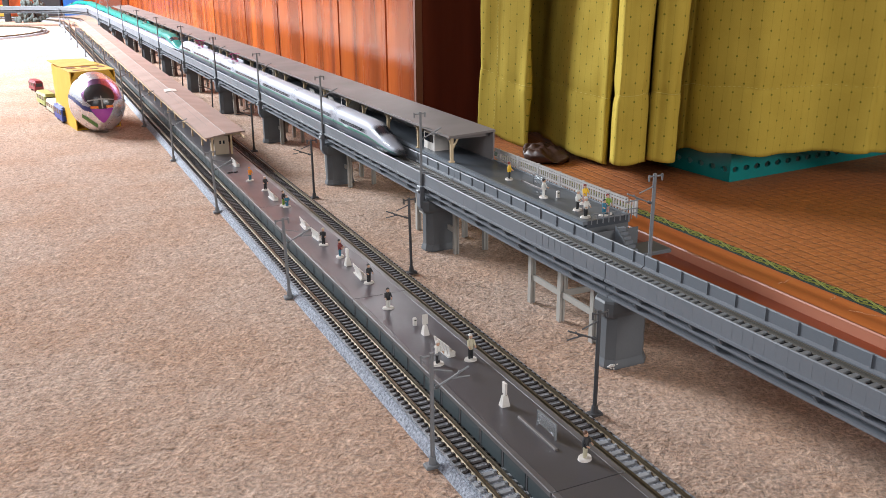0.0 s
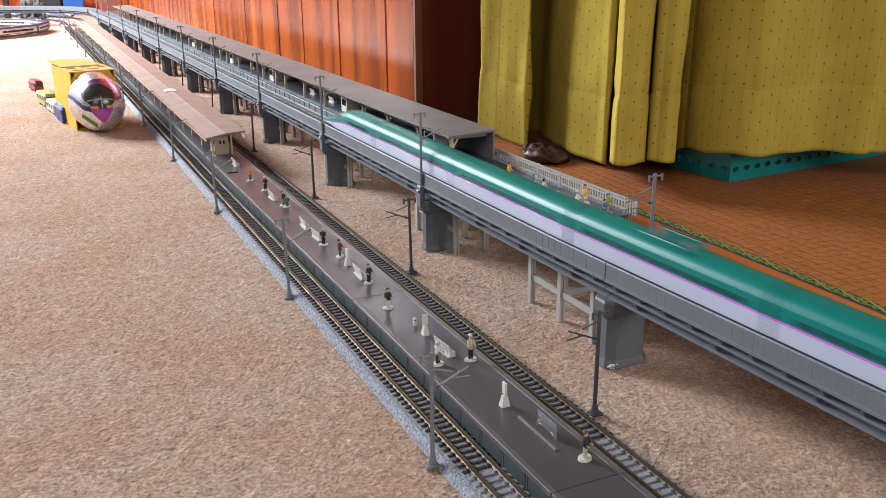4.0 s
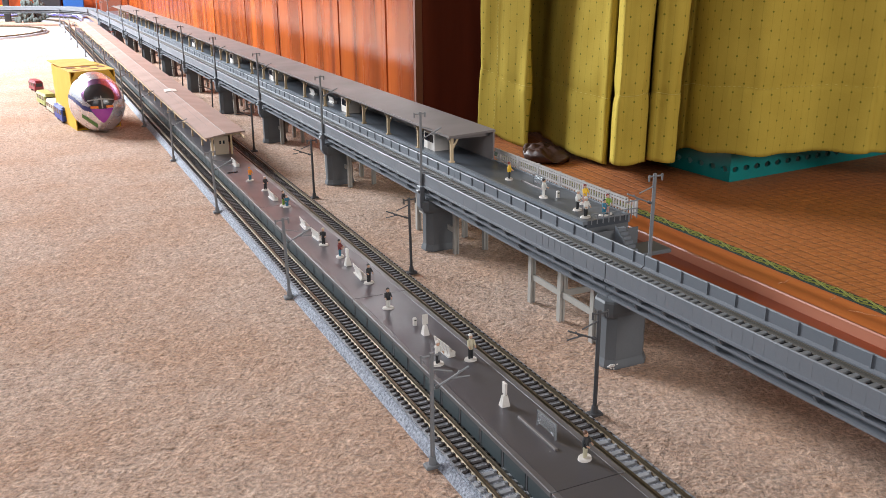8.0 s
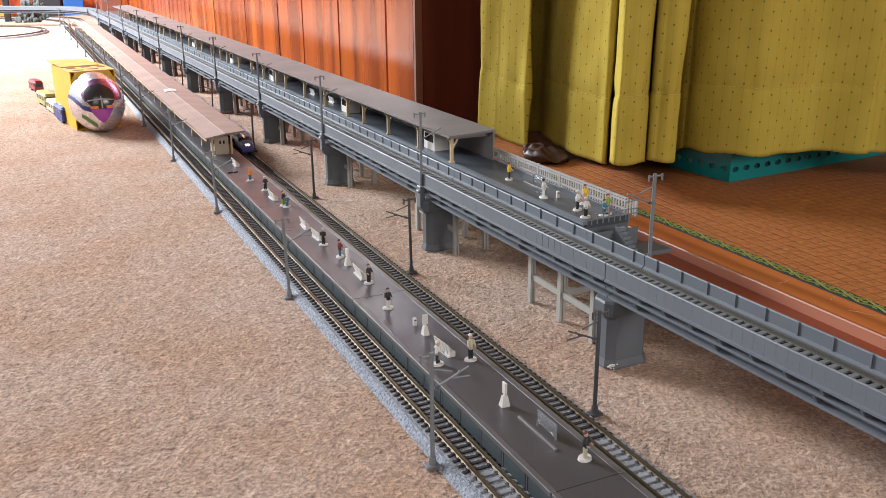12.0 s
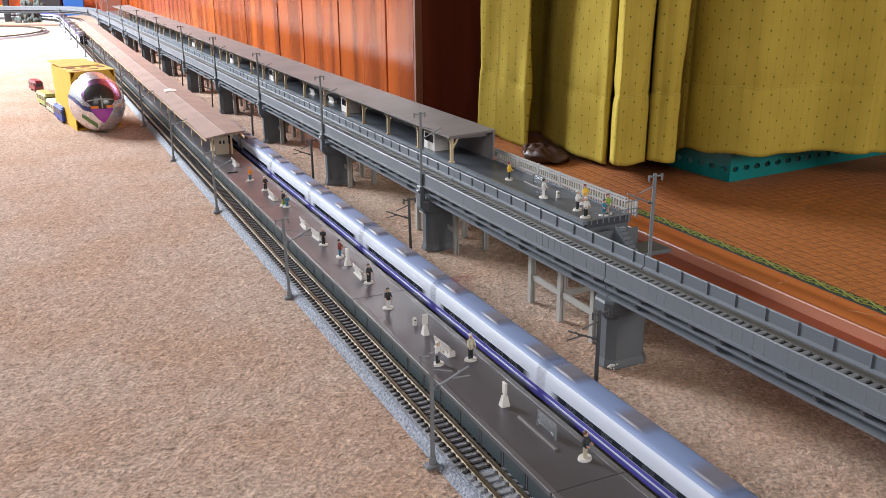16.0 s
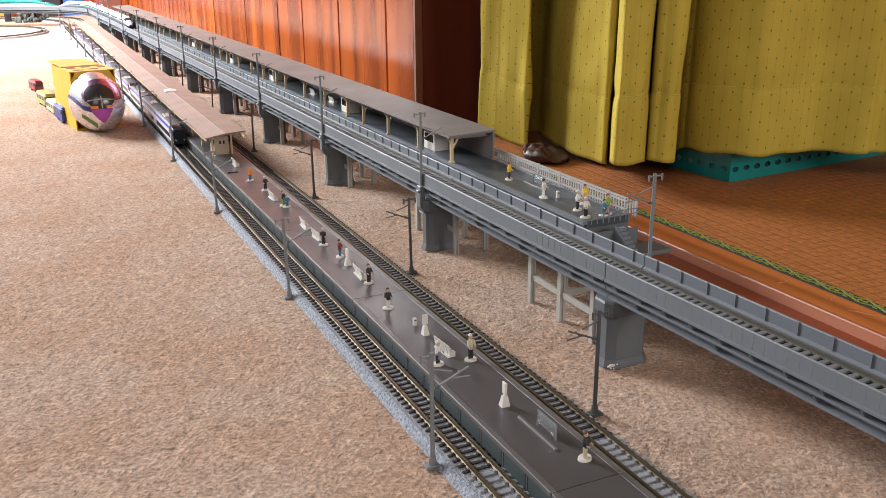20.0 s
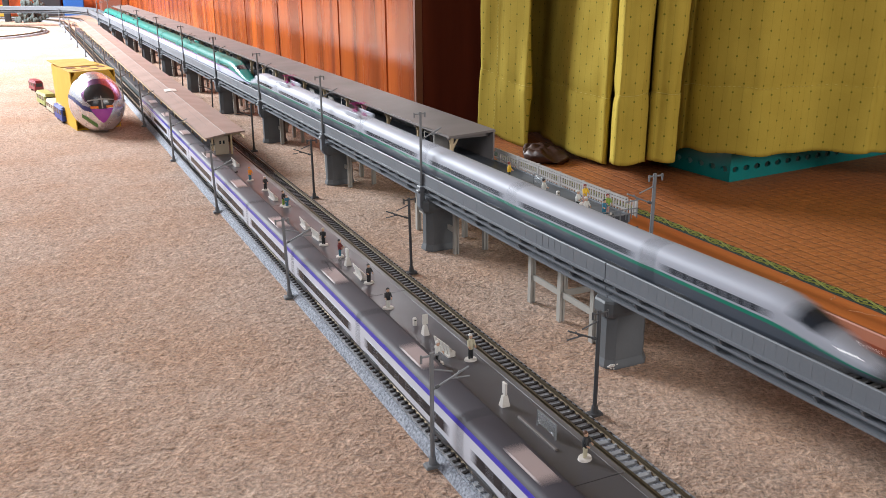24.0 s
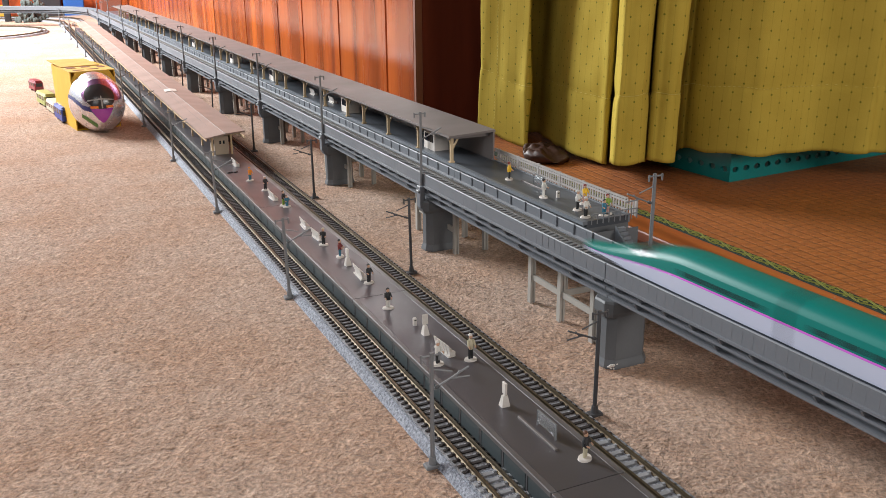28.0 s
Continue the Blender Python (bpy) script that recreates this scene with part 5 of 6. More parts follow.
    for zz in (0.0062, 0.0562 - z):
        bm = bmesh.new()
        sweep(bm, straight(station_x, ya, yb, 4), [(x1 - 0.0010, z + zz), (x1 - 0.0010, z + zz + 0.0012), (x1 - 0.0002, z + zz + 0.0012), (x1 - 0.0002, z + zz)])
        part("fence_rail", bm, M["fence"], f)
    bm = bmesh.new()
    sweep(bm, straight(station_x, ya, yb, 4), [(x1 - 0.0012, z + 0.0078), (x1 - 0.0012, z + 0.0088), (x1, z + 0.0088), (x1, z + 0.0078)])
    part("top_rail", bm, M["fence"], f)
    # long canopy
    c = thing("station_canopy", "long pale grey flat canopy on cream posts over the elevated platform", "canopy")
    ya, yend = 0.522, 2.20
    y = ya
    while y < yend - 0.01:
        y1 = min(y + S, yend)
        bm = bmesh.new()
        sweep(bm, straight(station_x, y + 0.0001, y1 - 0.0001, 4), [(0.2525, 0.0722), (0.2525, 0.0737), (0.2868, 0.0752), (0.2872, 0.0737), (0.2545, 0.0722)])
        part("roof_panel", bm, M["roof"], c)
        bm = bmesh.new()
        sweep(bm, straight(station_x, y + 0.0001, y1 - 0.0001, 4), [(0.2852, z), (0.2852, 0.0738), (0.2864, 0.0738), (0.2864, z)])
        part("back_wall", bm, M["roof"], c)
        y = y1
    bm = bmesh.new()
    bevel_box(bm, -0.0011, 0.0011, -0.0009, 0.0009, z, 0.0728, 0.0002)
    box(bm, -0.0018, 0.0018, -0.0012, 0.0012, z, z + 0.0010)
    tube(bm, (0.0006, 0, z + 0.0090), (0.0058, 0, 0.0726), 0.0007, 6)
    tube(bm, (-0.0004, 0, z + 0.0120), (-0.0024, 0, 0.0724), 0.0006, 6)
    post = mesh_of("post", bm, M["cream"])
    bm = bmesh.new()
    box(bm, 0.2545, 0.2860, -0.0007, 0.0007, 0.0702, 0.0724)
    beam = mesh_of("cross_beam", bm, M["roof"])
    spots = [0.532, 0.585, 0.641, 0.693, 0.731, 0.790, 0.850, 0.913, 0.946, 0.997, 1.047, 1.106]
    while spots[-1] < yend - 0.07:
        spots.append(spots[-1] + (0.06, 0.036, 0.052)[len(spots) % 3])
    for y in spots:
        piece("post", post, c, (0.2575 + station_x(y), y, 0))
        piece("cross_beam", beam, c, (station_x(y), y, 0))
    bm = bmesh.new()
    bevel_box(bm, -0.0006, 0.0006, -0.0022, 0.0022, 0, 0.0042, 0.0003)
    poster = part("notice", bm, T["yellow"], c, "small yellow notice")
    poster.location = (0.2845, 0.5330, 0.0660)
    # kiosks under the canopy
    for y in (0.578, 0.752, 0.985, 1.165, 1.40):
        k = thing("platform_kiosk", "small white kiosk with a dark roof under the canopy", "kiosk", "kiosks under the canopy", (0.2680 + station_x(y), y, z))
        bm = bmesh.new()
        box(bm, -0.0055, 0.0055, -0.009, 0.009, 0, 0.0128)
        kiosk_body = part("body", bm, M["white"], k)
        bm = bmesh.new()
        bevel_box(bm, -0.0072, 0.0065, -0.0105, 0.0105, 0.0128, 0.0142, 0.0004)
        part("roof", bm, M["platform_edge"], k)
        bm = bmesh.new()
        box(bm, -0.00565, -0.0054, -0.007, 0.007, 0.0055, 0.0110)
        part("window", bm, M["glass"], kiosk_body)
    for y in (0.806, 0.862, 1.09):
        copy_thing(BENCH, pose(0.2700 + station_x(y), y, z))


elevated_station()


def trestle():
    """Legs and rails that carry the elevated station."""
    t = thing("station_trestle", "pale grey plastic trestle legs with cross rails under the elevated station", "trestle", "trestles")
    bm = bmesh.new()
    for v in ((-0.0016, -0.0006, -0.0016, 0.0016), (0.0006, 0.0016, -0.0016, 0.0016), (-0.0006, 0.0006, -0.0009, 0.0009)):
        box(bm, v[0], v[1], v[2], v[3], 0.0, 0.0346)
    leg = mesh_of("leg", bm, M["grey_pale"])
    for x in (0, 0.0215):
        for y in (0.0, 0.0305, 0.061):
            piece("leg", leg, t, (x, y, 0))
    for x in (0, 0.0215):
        bm = bmesh.new()
        box(bm, x - 0.0007, x + 0.0007, 0.0016, 0.0594, 0.0140, 0.0172)
        part("rail", bm, M["grey_pale"], t)
    for y in (0.0305,):
        bm = bmesh.new()
        box(bm, 0.0016, 0.0199, y - 0.0007, y + 0.0007, 0.0140, 0.0172)
        part("rail", bm, M["grey_pale"], t)
    return t


TR = trestle()
TR.location = (0.2458, 0.3485, 0)
for k in range(1, 9):
    copy_thing(TR, pose(0.2475 + station_x(0.36 + k * S), 0.3065 + k * S, 0))


# ---- toys on the carpet ----
def toy_box():
    """Yellow carton with a domed foil train nose bulging from its front."""
    t = thing("toy_carton", "open yellow carton holding a shiny chrome and purple toy train nose", "toy box", loc=(0.0768, 1.080, 0), rz=radians(8))
    w, d, h = 0.048, 0.100, 0.0640
    bm = bmesh.new()
    th = 0.0012
    box(bm, -w / 2, -w / 2 + th, 0.0, d, 0.0, h)
    box(bm, w / 2 - th, w / 2, 0.0, d, 0.0, h)
    box(bm, -w / 2 + th, w / 2 - th, d - th, d, 0.0, h)
    box(bm, -w / 2 + th, w / 2 - th, 0.0, d - th, 0.0, th)
    part("carton", bm, M["yellow"], t)
    # front sheet with a round opening
    bm = bmesh.new()
    n = 24
    cz, r = 0.0325, 0.0235
    ring, outer = [], []
    for i in range(n):
        a = 2 * math.pi * i / n
        ring.append((r * math.cos(a), cz + r * 1.15 * math.sin(a)))
        k = min((w / 2 - th) / max(abs(math.cos(a)), 1e-6), (h - cz if math.sin(a) > 0 else cz) / max(abs(math.sin(a)), 1e-6))
        outer.append((k * math.cos(a), cz + k * math.sin(a)))
    va, vb = [bm.verts.new((x, 0.0, z)) for x, z in ring], [bm.verts.new((x, 0.0, z)) for x, z in outer]
    vc, vd = [bm.verts.new((x, th, z)) for x, z in ring], [bm.verts.new((x, th, z)) for x, z in outer]
    for i in range(n):
        j = (i + 1) % n
        if min(outer[i][1], outer[j][1]) < 0.026:
            continue   # the lower front of the carton is open
        bm.faces.new((va[i], va[j], vb[j], vb[i]))
        bm.faces.new((vc[i], vd[i], vd[j], vc[j]))
        bm.faces.new((va[i], vc[i], vc[j], va[j]))
    part("front_sheet", bm, M["yellow"], t)
    bm = bmesh.new()
    box(bm, -w / 2 - 0.0004, w / 2 + 0.0004, -0.0004, d * 0.62, h, h + 0.0009)
    part("lid", bm, M["lid_card"], t, "yellow lid flap with brown print")
    bm = bmesh.new()
    a = [(-w / 2, d * 0.45, h + 0.001), (w / 2 - 0.006, d * 0.45, h + 0.001), (w / 2 - 0.010, d * 1.0, h + 0.003), (-w / 2 - 0.004, d * 1.0, h + 0.004)]
    q = [bm.verts.new(p) for p in a] + [bm.verts.new((p[0], p[1], p[2] + 0.001)) for p in a]
    for f in ((3, 2, 1, 0), (4, 5, 6, 7), (0, 1, 5, 4), (1, 2, 6, 5), (2, 3, 7, 6), (3, 0, 4, 7)):
        bm.faces.new([q[i] for i in f])
    part("flap", bm, M["lid_card"], t, "raised back flap of the lid")
    brown = material("print_brown", (0.16, 0.06, 0.02), 0.5, scale=80, fine=500)
    for x0, x1, y0, y1 in ((-0.018, -0.006, 0.008, 0.014), (-0.002, 0.010, 0.012, 0.018), (0.013, 0.020, 0.026, 0.040), (-0.020, -0.010, 0.030, 0.044), (-0.004, 0.006, 0.034, 0.044)):
        bm = bmesh.new()
        box(bm, x0, x1, y0, y1, h + 0.0009, h + 0.0012)
        part("print_patch", bm, brown, t)
    # the nose: a long rounded shell, in zones
    purple = material("purple_shell", (0.30, 0.03, 0.28), 0.22, second=(0.22, 0.02, 0.22), scale=40, fine=400, bump=0.02, coat=0.6)
    black = M["glass"]

    def shell(name, mat, test, swell, label=""):
        b = bmesh.new()
        nu, nv = 224, 128
        rows = []
        for j in range(nv + 1):
            v = j / nv * 0.5 * math.pi
            rows.append([])
            for i in range(nu):
                a = 2 * math.pi * i / nu
                rr = math.cos(v) ** 0.7 if j < nv else 0.0
                rows[-1].append(Vector((0.0282 * rr * math.cos(a) * swell - 0.0016, -0.050 * math.sin(v) * swell - 0.004, 0.0322 + (0.0320 * rr * math.sin(a) - 0.003 * math.sin(v)) * swell)))
        made = {}

        def vert(p, key):
            if key not in made:
                made[key] = b.verts.new(p)
            return made[key]

        for j in range(nv):
            for i in range(nu):
                q = (i + 1) % nu
                c = (rows[j][i] + rows[j + 1][q]) / 2
                if test(c):
                    ks = [(j, i), (j, q), (j + 1, q), (j + 1, i)]
                    if j + 1 == nv:
                        ks = ks[:2] + [(nv, 0)]
                    b.faces.new([vert(rows[a][e], (a, e)) for a, e in ks])
        part(name, b, mat, t, label, smooth=True)

    shell("chrome_shell", M["chrome"], lambda c: True, 1.0, "mirror chrome shell with coloured streaks")
    shell("purple_panel", purple, lambda c: abs(c.x + 0.0058) < 0.0115 * (max(c.z - 0.0150, 0.0) / 0.016) ** 0.7 and 0.0150 < c.z < 0.0305 and c.y < -0.012, 1.012, "purple nose panel")
    shell("cab_window", tint("cab_smoke_grey", (0.035, 0.030, 0.032), 0.2), lambda c: ((c.x + 0.0058) / 0.0145) ** 2 + ((c.z - 0.0425) / 0.0125) ** 2 < 1 and c.z > 0.0305 and c.y < -0.006, 1.018, "dark cab window")
    shell("purple_brow", material("purple_foil", (0.42, 0.22, 0.40), 0.2, metal=0.9, second=(0.30, 0.14, 0.30), scale=60, fine=400, bump=0.02), lambda c: ((c.x + 0.0016) / 0.0205) ** 2 + ((c.z - 0.0440) / 0.0155) ** 2 < 1 and c.z > 0.0380 and c.y < -0.002, 1.010, "purple brow over the cab window")
    bars = tint("window_bar_grey", (0.30, 0.28, 0.27))
    shell("window_bar", bars, lambda c: (abs(c.x + 0.0058) < 0.0007 and 0.0310 < c.z < 0.0440 or abs(c.z - 0.0385 - 0.0022 * math.cos((c.x + 0.0058) / 0.0145 * 1.5)) < 0.0006 and abs(c.x + 0.0058) < 0.0130) and c.y < -0.006, 1.022, "pale crossing window bars")
    orange = tint("lamp_orange", (0.7, 0.16, 0.01))
    shell("lamp_strip", orange, lambda c: 0.004 < abs(c.x + 0.0058) < 0.0115 and 0.0312 < c.z < 0.0336 and c.y < -0.012, 1.024, "orange lamp strip")
    green = tint("stripe_green", (0.10, 0.22, 0.06))
    shell("green_stripe", green, lambda c: -0.024 < c.x < -0.011 and abs(c.z - 0.017 + 0.9 * (c.x + 0.018)) < 0.0022 and c.y < 0.004, 1.008, "green stripe")
    blue = tint("stripe_blue", (0.03, 0.03, 0.14))
    shell("blue_stripe", blue, lambda c: c.x < -0.010 and abs(c.z - 0.027 + 0.9 * (c.x + 0.018) - 0.004 * abs(((c.x + 0.03) / 0.007) % 2 - 1)) < 0.0024 and c.y < -0.004, 1.010, "dark blue stripe")


toy_box()


def toy_car(x, y, rz, colour, l, w, h, label):
    t = thing("toy_wagon", label, "toy car", "small toy wagons", (x, y, 0), radians(rz))
    m = tint("wagon_" + label.split()[1], colour, 0.4)
    bm = bmesh.new()
    bevel_box(bm, -w / 2, w / 2, -l / 2, l / 2, 0.003, h, 0.0015)
    part("body", bm, m, t)
    bm = bmesh.new()
    bevel_box(bm, -w / 2 + 0.001, w / 2 - 0.001, -l / 2 + 0.0015, l / 2 - 0.0015, h, h + 0.0015, 0.0008)
    part("roof", bm, m, t)
    bm = bmesh.new()
    box(bm, -w / 2 + 0.0018, w / 2 - 0.0018, -l / 2 - 0.0003, -l / 2 + 0.0002, h * 0.55, h * 0.88)
    for s in (-1, 1):
        for i in range(3):
            y0 = -l / 2 + l * (0.12 + 0.29 * i)
            box(bm, s * w / 2 - 0.0002, s * w / 2 + 0.0002, y0, y0 + l * 0.2, h * 0.55, h * 0.88)
    part("window", bm, M["glass"], t)
    bm = bmesh.new()
    for yy in (-l * 0.3, l * 0.3):
        tube(bm, (-w / 2 + 0.001, yy, 0.003), (w / 2 - 0.001, yy, 0.003), 0.003, 12)
    part("wheels", bm, M["black"], t)


toy_car(0.0240, 1.430, 12, (0.22, 0.02, 0.035), 0.036, 0.0120, 0.0145, "small dark red toy wagon on the carpet")
toy_car(0.0315, 1.285, 10, (0.33, 0.36, 0.12), 0.050, 0.0145, 0.0160, "small olive-yellow toy wagon with a maroon end")
toy_car(0.0390, 1.218, 8, (0.55, 0.50, 0.38), 0.046, 0.0140, 0.0140, "small beige toy wagon on the carpet")
toy_car(0.0455, 1.152, 8, (0.02, 0.05, 0.27), 0.046, 0.0145, 0.0175, "small blue toy wagon at the end of a row")


def far_things():
    """Clutter by the far wall."""
    rng = random.Random(9)
    rock = material("grey_scenery", (0.12, 0.14, 0.135), 0.9, second=(0.06, 0.075, 0.07), scale=60, fine=300, bump=0.8, depth=0.002)
    for x, y, sx, sz, lab in ((0.050, 2.885, 0.030, 0.062, "grey lichen-like scenery clump"), (0.082, 2.905, 0.027, 0.070, "grey lichen-like scenery clump")):
        bm = bmesh.new()
        for i in range(70):
            a, r, z = rng.uniform(0, 6.28), rng.uniform(0, 1), rng.uniform(0.05, 1)
            r *= (1.1 - z) ** 0.5
            ball(bm, (sx * r * math.cos(a), 0.6 * sx * r * math.sin(a), sz * z * 0.95), rng.uniform(0.004, 0.008), 0.006, rng.uniform(0.005, 0.011), 6, 4)
        for v in bm.verts:
            v.co.z = max(v.co.z, 0)
        ob = part("scenery_clump", bm, rock)
        ob.location = (x, y, 0)
        tagged(ob, lab + " standing by the far wall", "model scenery")
    for x, y, w, h, c, lab in ((0.002, 2.955, 0.018, 0.062, (0.02, 0.02, 0.022), "black upright case standing by the far wall"),
                               (0.128, 3.155, 0.060, 0.085, (0.03, 0.03, 0.035), "black open case standing by the far wall"),
                               (0.195, 3.155, 0.06, 0.055, (0.02, 0.10, 0.35), "blue plastic tub standing by the far wall"),
                               (0.281, 2.90, 0.060, 0.075, (0.20, 0.07, 0.045), "reddish brown carton standing by the far wall"),
                               (-0.012, 3.16, 0.03, 0.03, (0.45, 0.28, 0.03), "small yellow carton standing by the far wall")):
        t = thing("storage_case", lab, "case", loc=(x, y, 0))
        m = tint("case_" + lab.split()[0], c, 0.45)
        bm = bmesh.new()
        bevel_box(bm, -w / 2, w / 2, -w / 3, w / 3, 0, h, 0.003)
        part("body", bm, m, t)
        bm = bmesh.new()
        bevel_box(bm, -w / 2 - 0.001, w / 2 + 0.001, -w / 3 - 0.001, w / 3 + 0.001, h, h + 0.006, 0.002)
        part("lid", bm, m, t)


far_things()


# ---- trains ----
def body_profile(w, zf, zr, round_top, tuck, side):
    """Half section from the skirt to the roof's middle: (x, z). w: half width, zf: floor, zr: roof, side: five heights up the flank."""
    half = [(w * tuck, zf)] + [(w * k, z) for k, z in zip((0.975, 1.0, 1.0, 0.99, 0.975), side)]
    z0 = side[-1]
    for i in range(1, 7):
        a = math.pi / 2 * i / 6
        half.append((w * 0.975 * math.cos(a) ** round_top, z0 + (zr - z0) * math.sin(a)))
    return half


def loft(bm, half, lo, hi, stations, shape):
    """Skin between profile steps lo..hi on both sides, along the stations; shape(y) gives scales of width and height."""
    for sgn in ((1, -1) if hi < len(half) - 1 else (0,)):
        pts = half[lo:hi + 1]
        if sgn == 0:
            ring = [(x, z) for x, z in pts] + [(-x, z) for x, z in reversed(pts[:-1])]
        else:
            ring = [(x * sgn, z) for x, z in pts]
        rows = []
        zb = half[0][1]
        for y in stations:
            sx, sz, lift = shape(y)
            rows.append([bm.verts.new((x * sx, y, zb + lift + (z - zb) * sz)) for x, z in ring])
        for a, b in zip(rows, rows[1:]):
            for i in range(len(ring) - 1):
                f = bm.faces.new((a[i], a[i + 1], b[i + 1], b[i]))
                f.smooth = True


def caps(bm, half, y, shape):
    sx, sz, lift = shape(y)
    zb = half[0][1]
    ring = [(x, z) for x, z in half] + [(-x, z) for x, z in reversed(half[:-1])]
    bm.faces.new([bm.verts.new((x * sx, y, zb + lift + (z - zb) * sz)) for x, z in ring])


def paint(name, c, rough=0.25, metal=0.0, coat=0.5):
    return material(name, c, rough, metal=metal, second=tuple(k * 0.93 for k in c), scale=60, fine=900, bump=0.01, coat=coat)


P = dict(silver=paint("train_silver", (0.305, 0.31, 0.355), 0.6, 0.1, 0.0), silver_low=paint("train_grey_low", (0.062, 0.070, 0.088), 0.4, 0, 0.2), green=paint("train_green_line", (0.012, 0.16, 0.105), 0.3),
         teal=paint("train_teal", (0.0, 0.150, 0.128), 0.42, 0, 0.0), white=paint("train_white", (0.44, 0.46, 0.57), 0.45, 0, 0.1), pink=paint("train_pink_line", (0.55, 0.12, 0.58)), magenta=paint("insulator_magenta", (0.50, 0.02, 0.24)),
         dark=paint("train_window_dark", (0.02, 0.023, 0.03), 0.15), under=paint("train_underframe", (0.035, 0.035, 0.038), 0.6, 0, 0), roof_blue=paint("train_roof_blue_grey", (0.155, 0.20, 0.34), 0.6, 0, 0.0),
         white2=paint("train_white_pale", (0.50, 0.51, 0.57), 0.4, 0, 0.15), violet=paint("train_violet", (0.085, 0.07, 0.33), 0.35, 0, 0.3), roof_dark=paint("train_roof_dark", (0.036, 0.031, 0.042), 0.65, 0, 0.0),
         violet_bright=paint("train_violet_line", (0.035, 0.03, 0.36), 0.35, 0, 0.3), unit=paint("roof_unit_pink_grey", (0.30, 0.23, 0.225), 0.55, 0, 0), unit_blue=paint("roof_unit_brown_grey", (0.13, 0.12, 0.15), 0.55, 0, 0), brick_red=paint("pantograph_red", (0.26, 0.06, 0.05), 0.5, 0, 0), glow=None)
_g = bpy.data.materials.new("headlight_glow")
_g.use_nodes = True
_g.node_tree.nodes["Principled BSDF"].inputs["Emission Color"].default_value = (1.0, 0.80, 0.45, 1)
_g.node_tree.nodes["Principled BSDF"].inputs["Emission Strength"].default_value = 3.5
P["glow"] = _g
P["dark"].node_tree.nodes["Principled BSDF"].inputs["Specular IOR Level"].default_value = 0.2
P["teal"].node_tree.nodes["Principled BSDF"].inputs["Specular IOR Level"].default_value = 0.25
P["dark"].node_tree.nodes["Principled BSDF"].inputs["Coat Weight"].default_value = 0.0
P["glow_white"] = _g.copy()
P["glow_white"].name = "headlight_white"
P["glow_white"].node_tree.nodes["Principled BSDF"].inputs["Emission Color"].default_value = (1.0, 0.98, 0.96, 1)


def bogie_mesh():
    bm = bmesh.new()
    box(bm, -0.0085, 0.0085, -0.0085, 0.0085, 0.0022, 0.0040)
    for y in (-0.006, 0.006):
        for x in (-0.0048, 0.0048):
            tube(bm, (x - 0.0006, y, 0.0025), (x + 0.0006, y, 0.0025), 0.0025, 12)
        tube(bm, (-0.0048, y, 0.0025), (0.0048, y, 0.0025), 0.0005, 6)
    return mesh_of("bogie", bm, P["under"])


BOGIE = bogie_mesh()
MESHES = {}


def cached(key, name, mat, fill, smooth=False):
    if key not in MESHES:
        bm = bmesh.new()
        fill(bm)
        MESHES[key] = mesh_of(name, bm, mat, smooth)
    return MESHES[key]


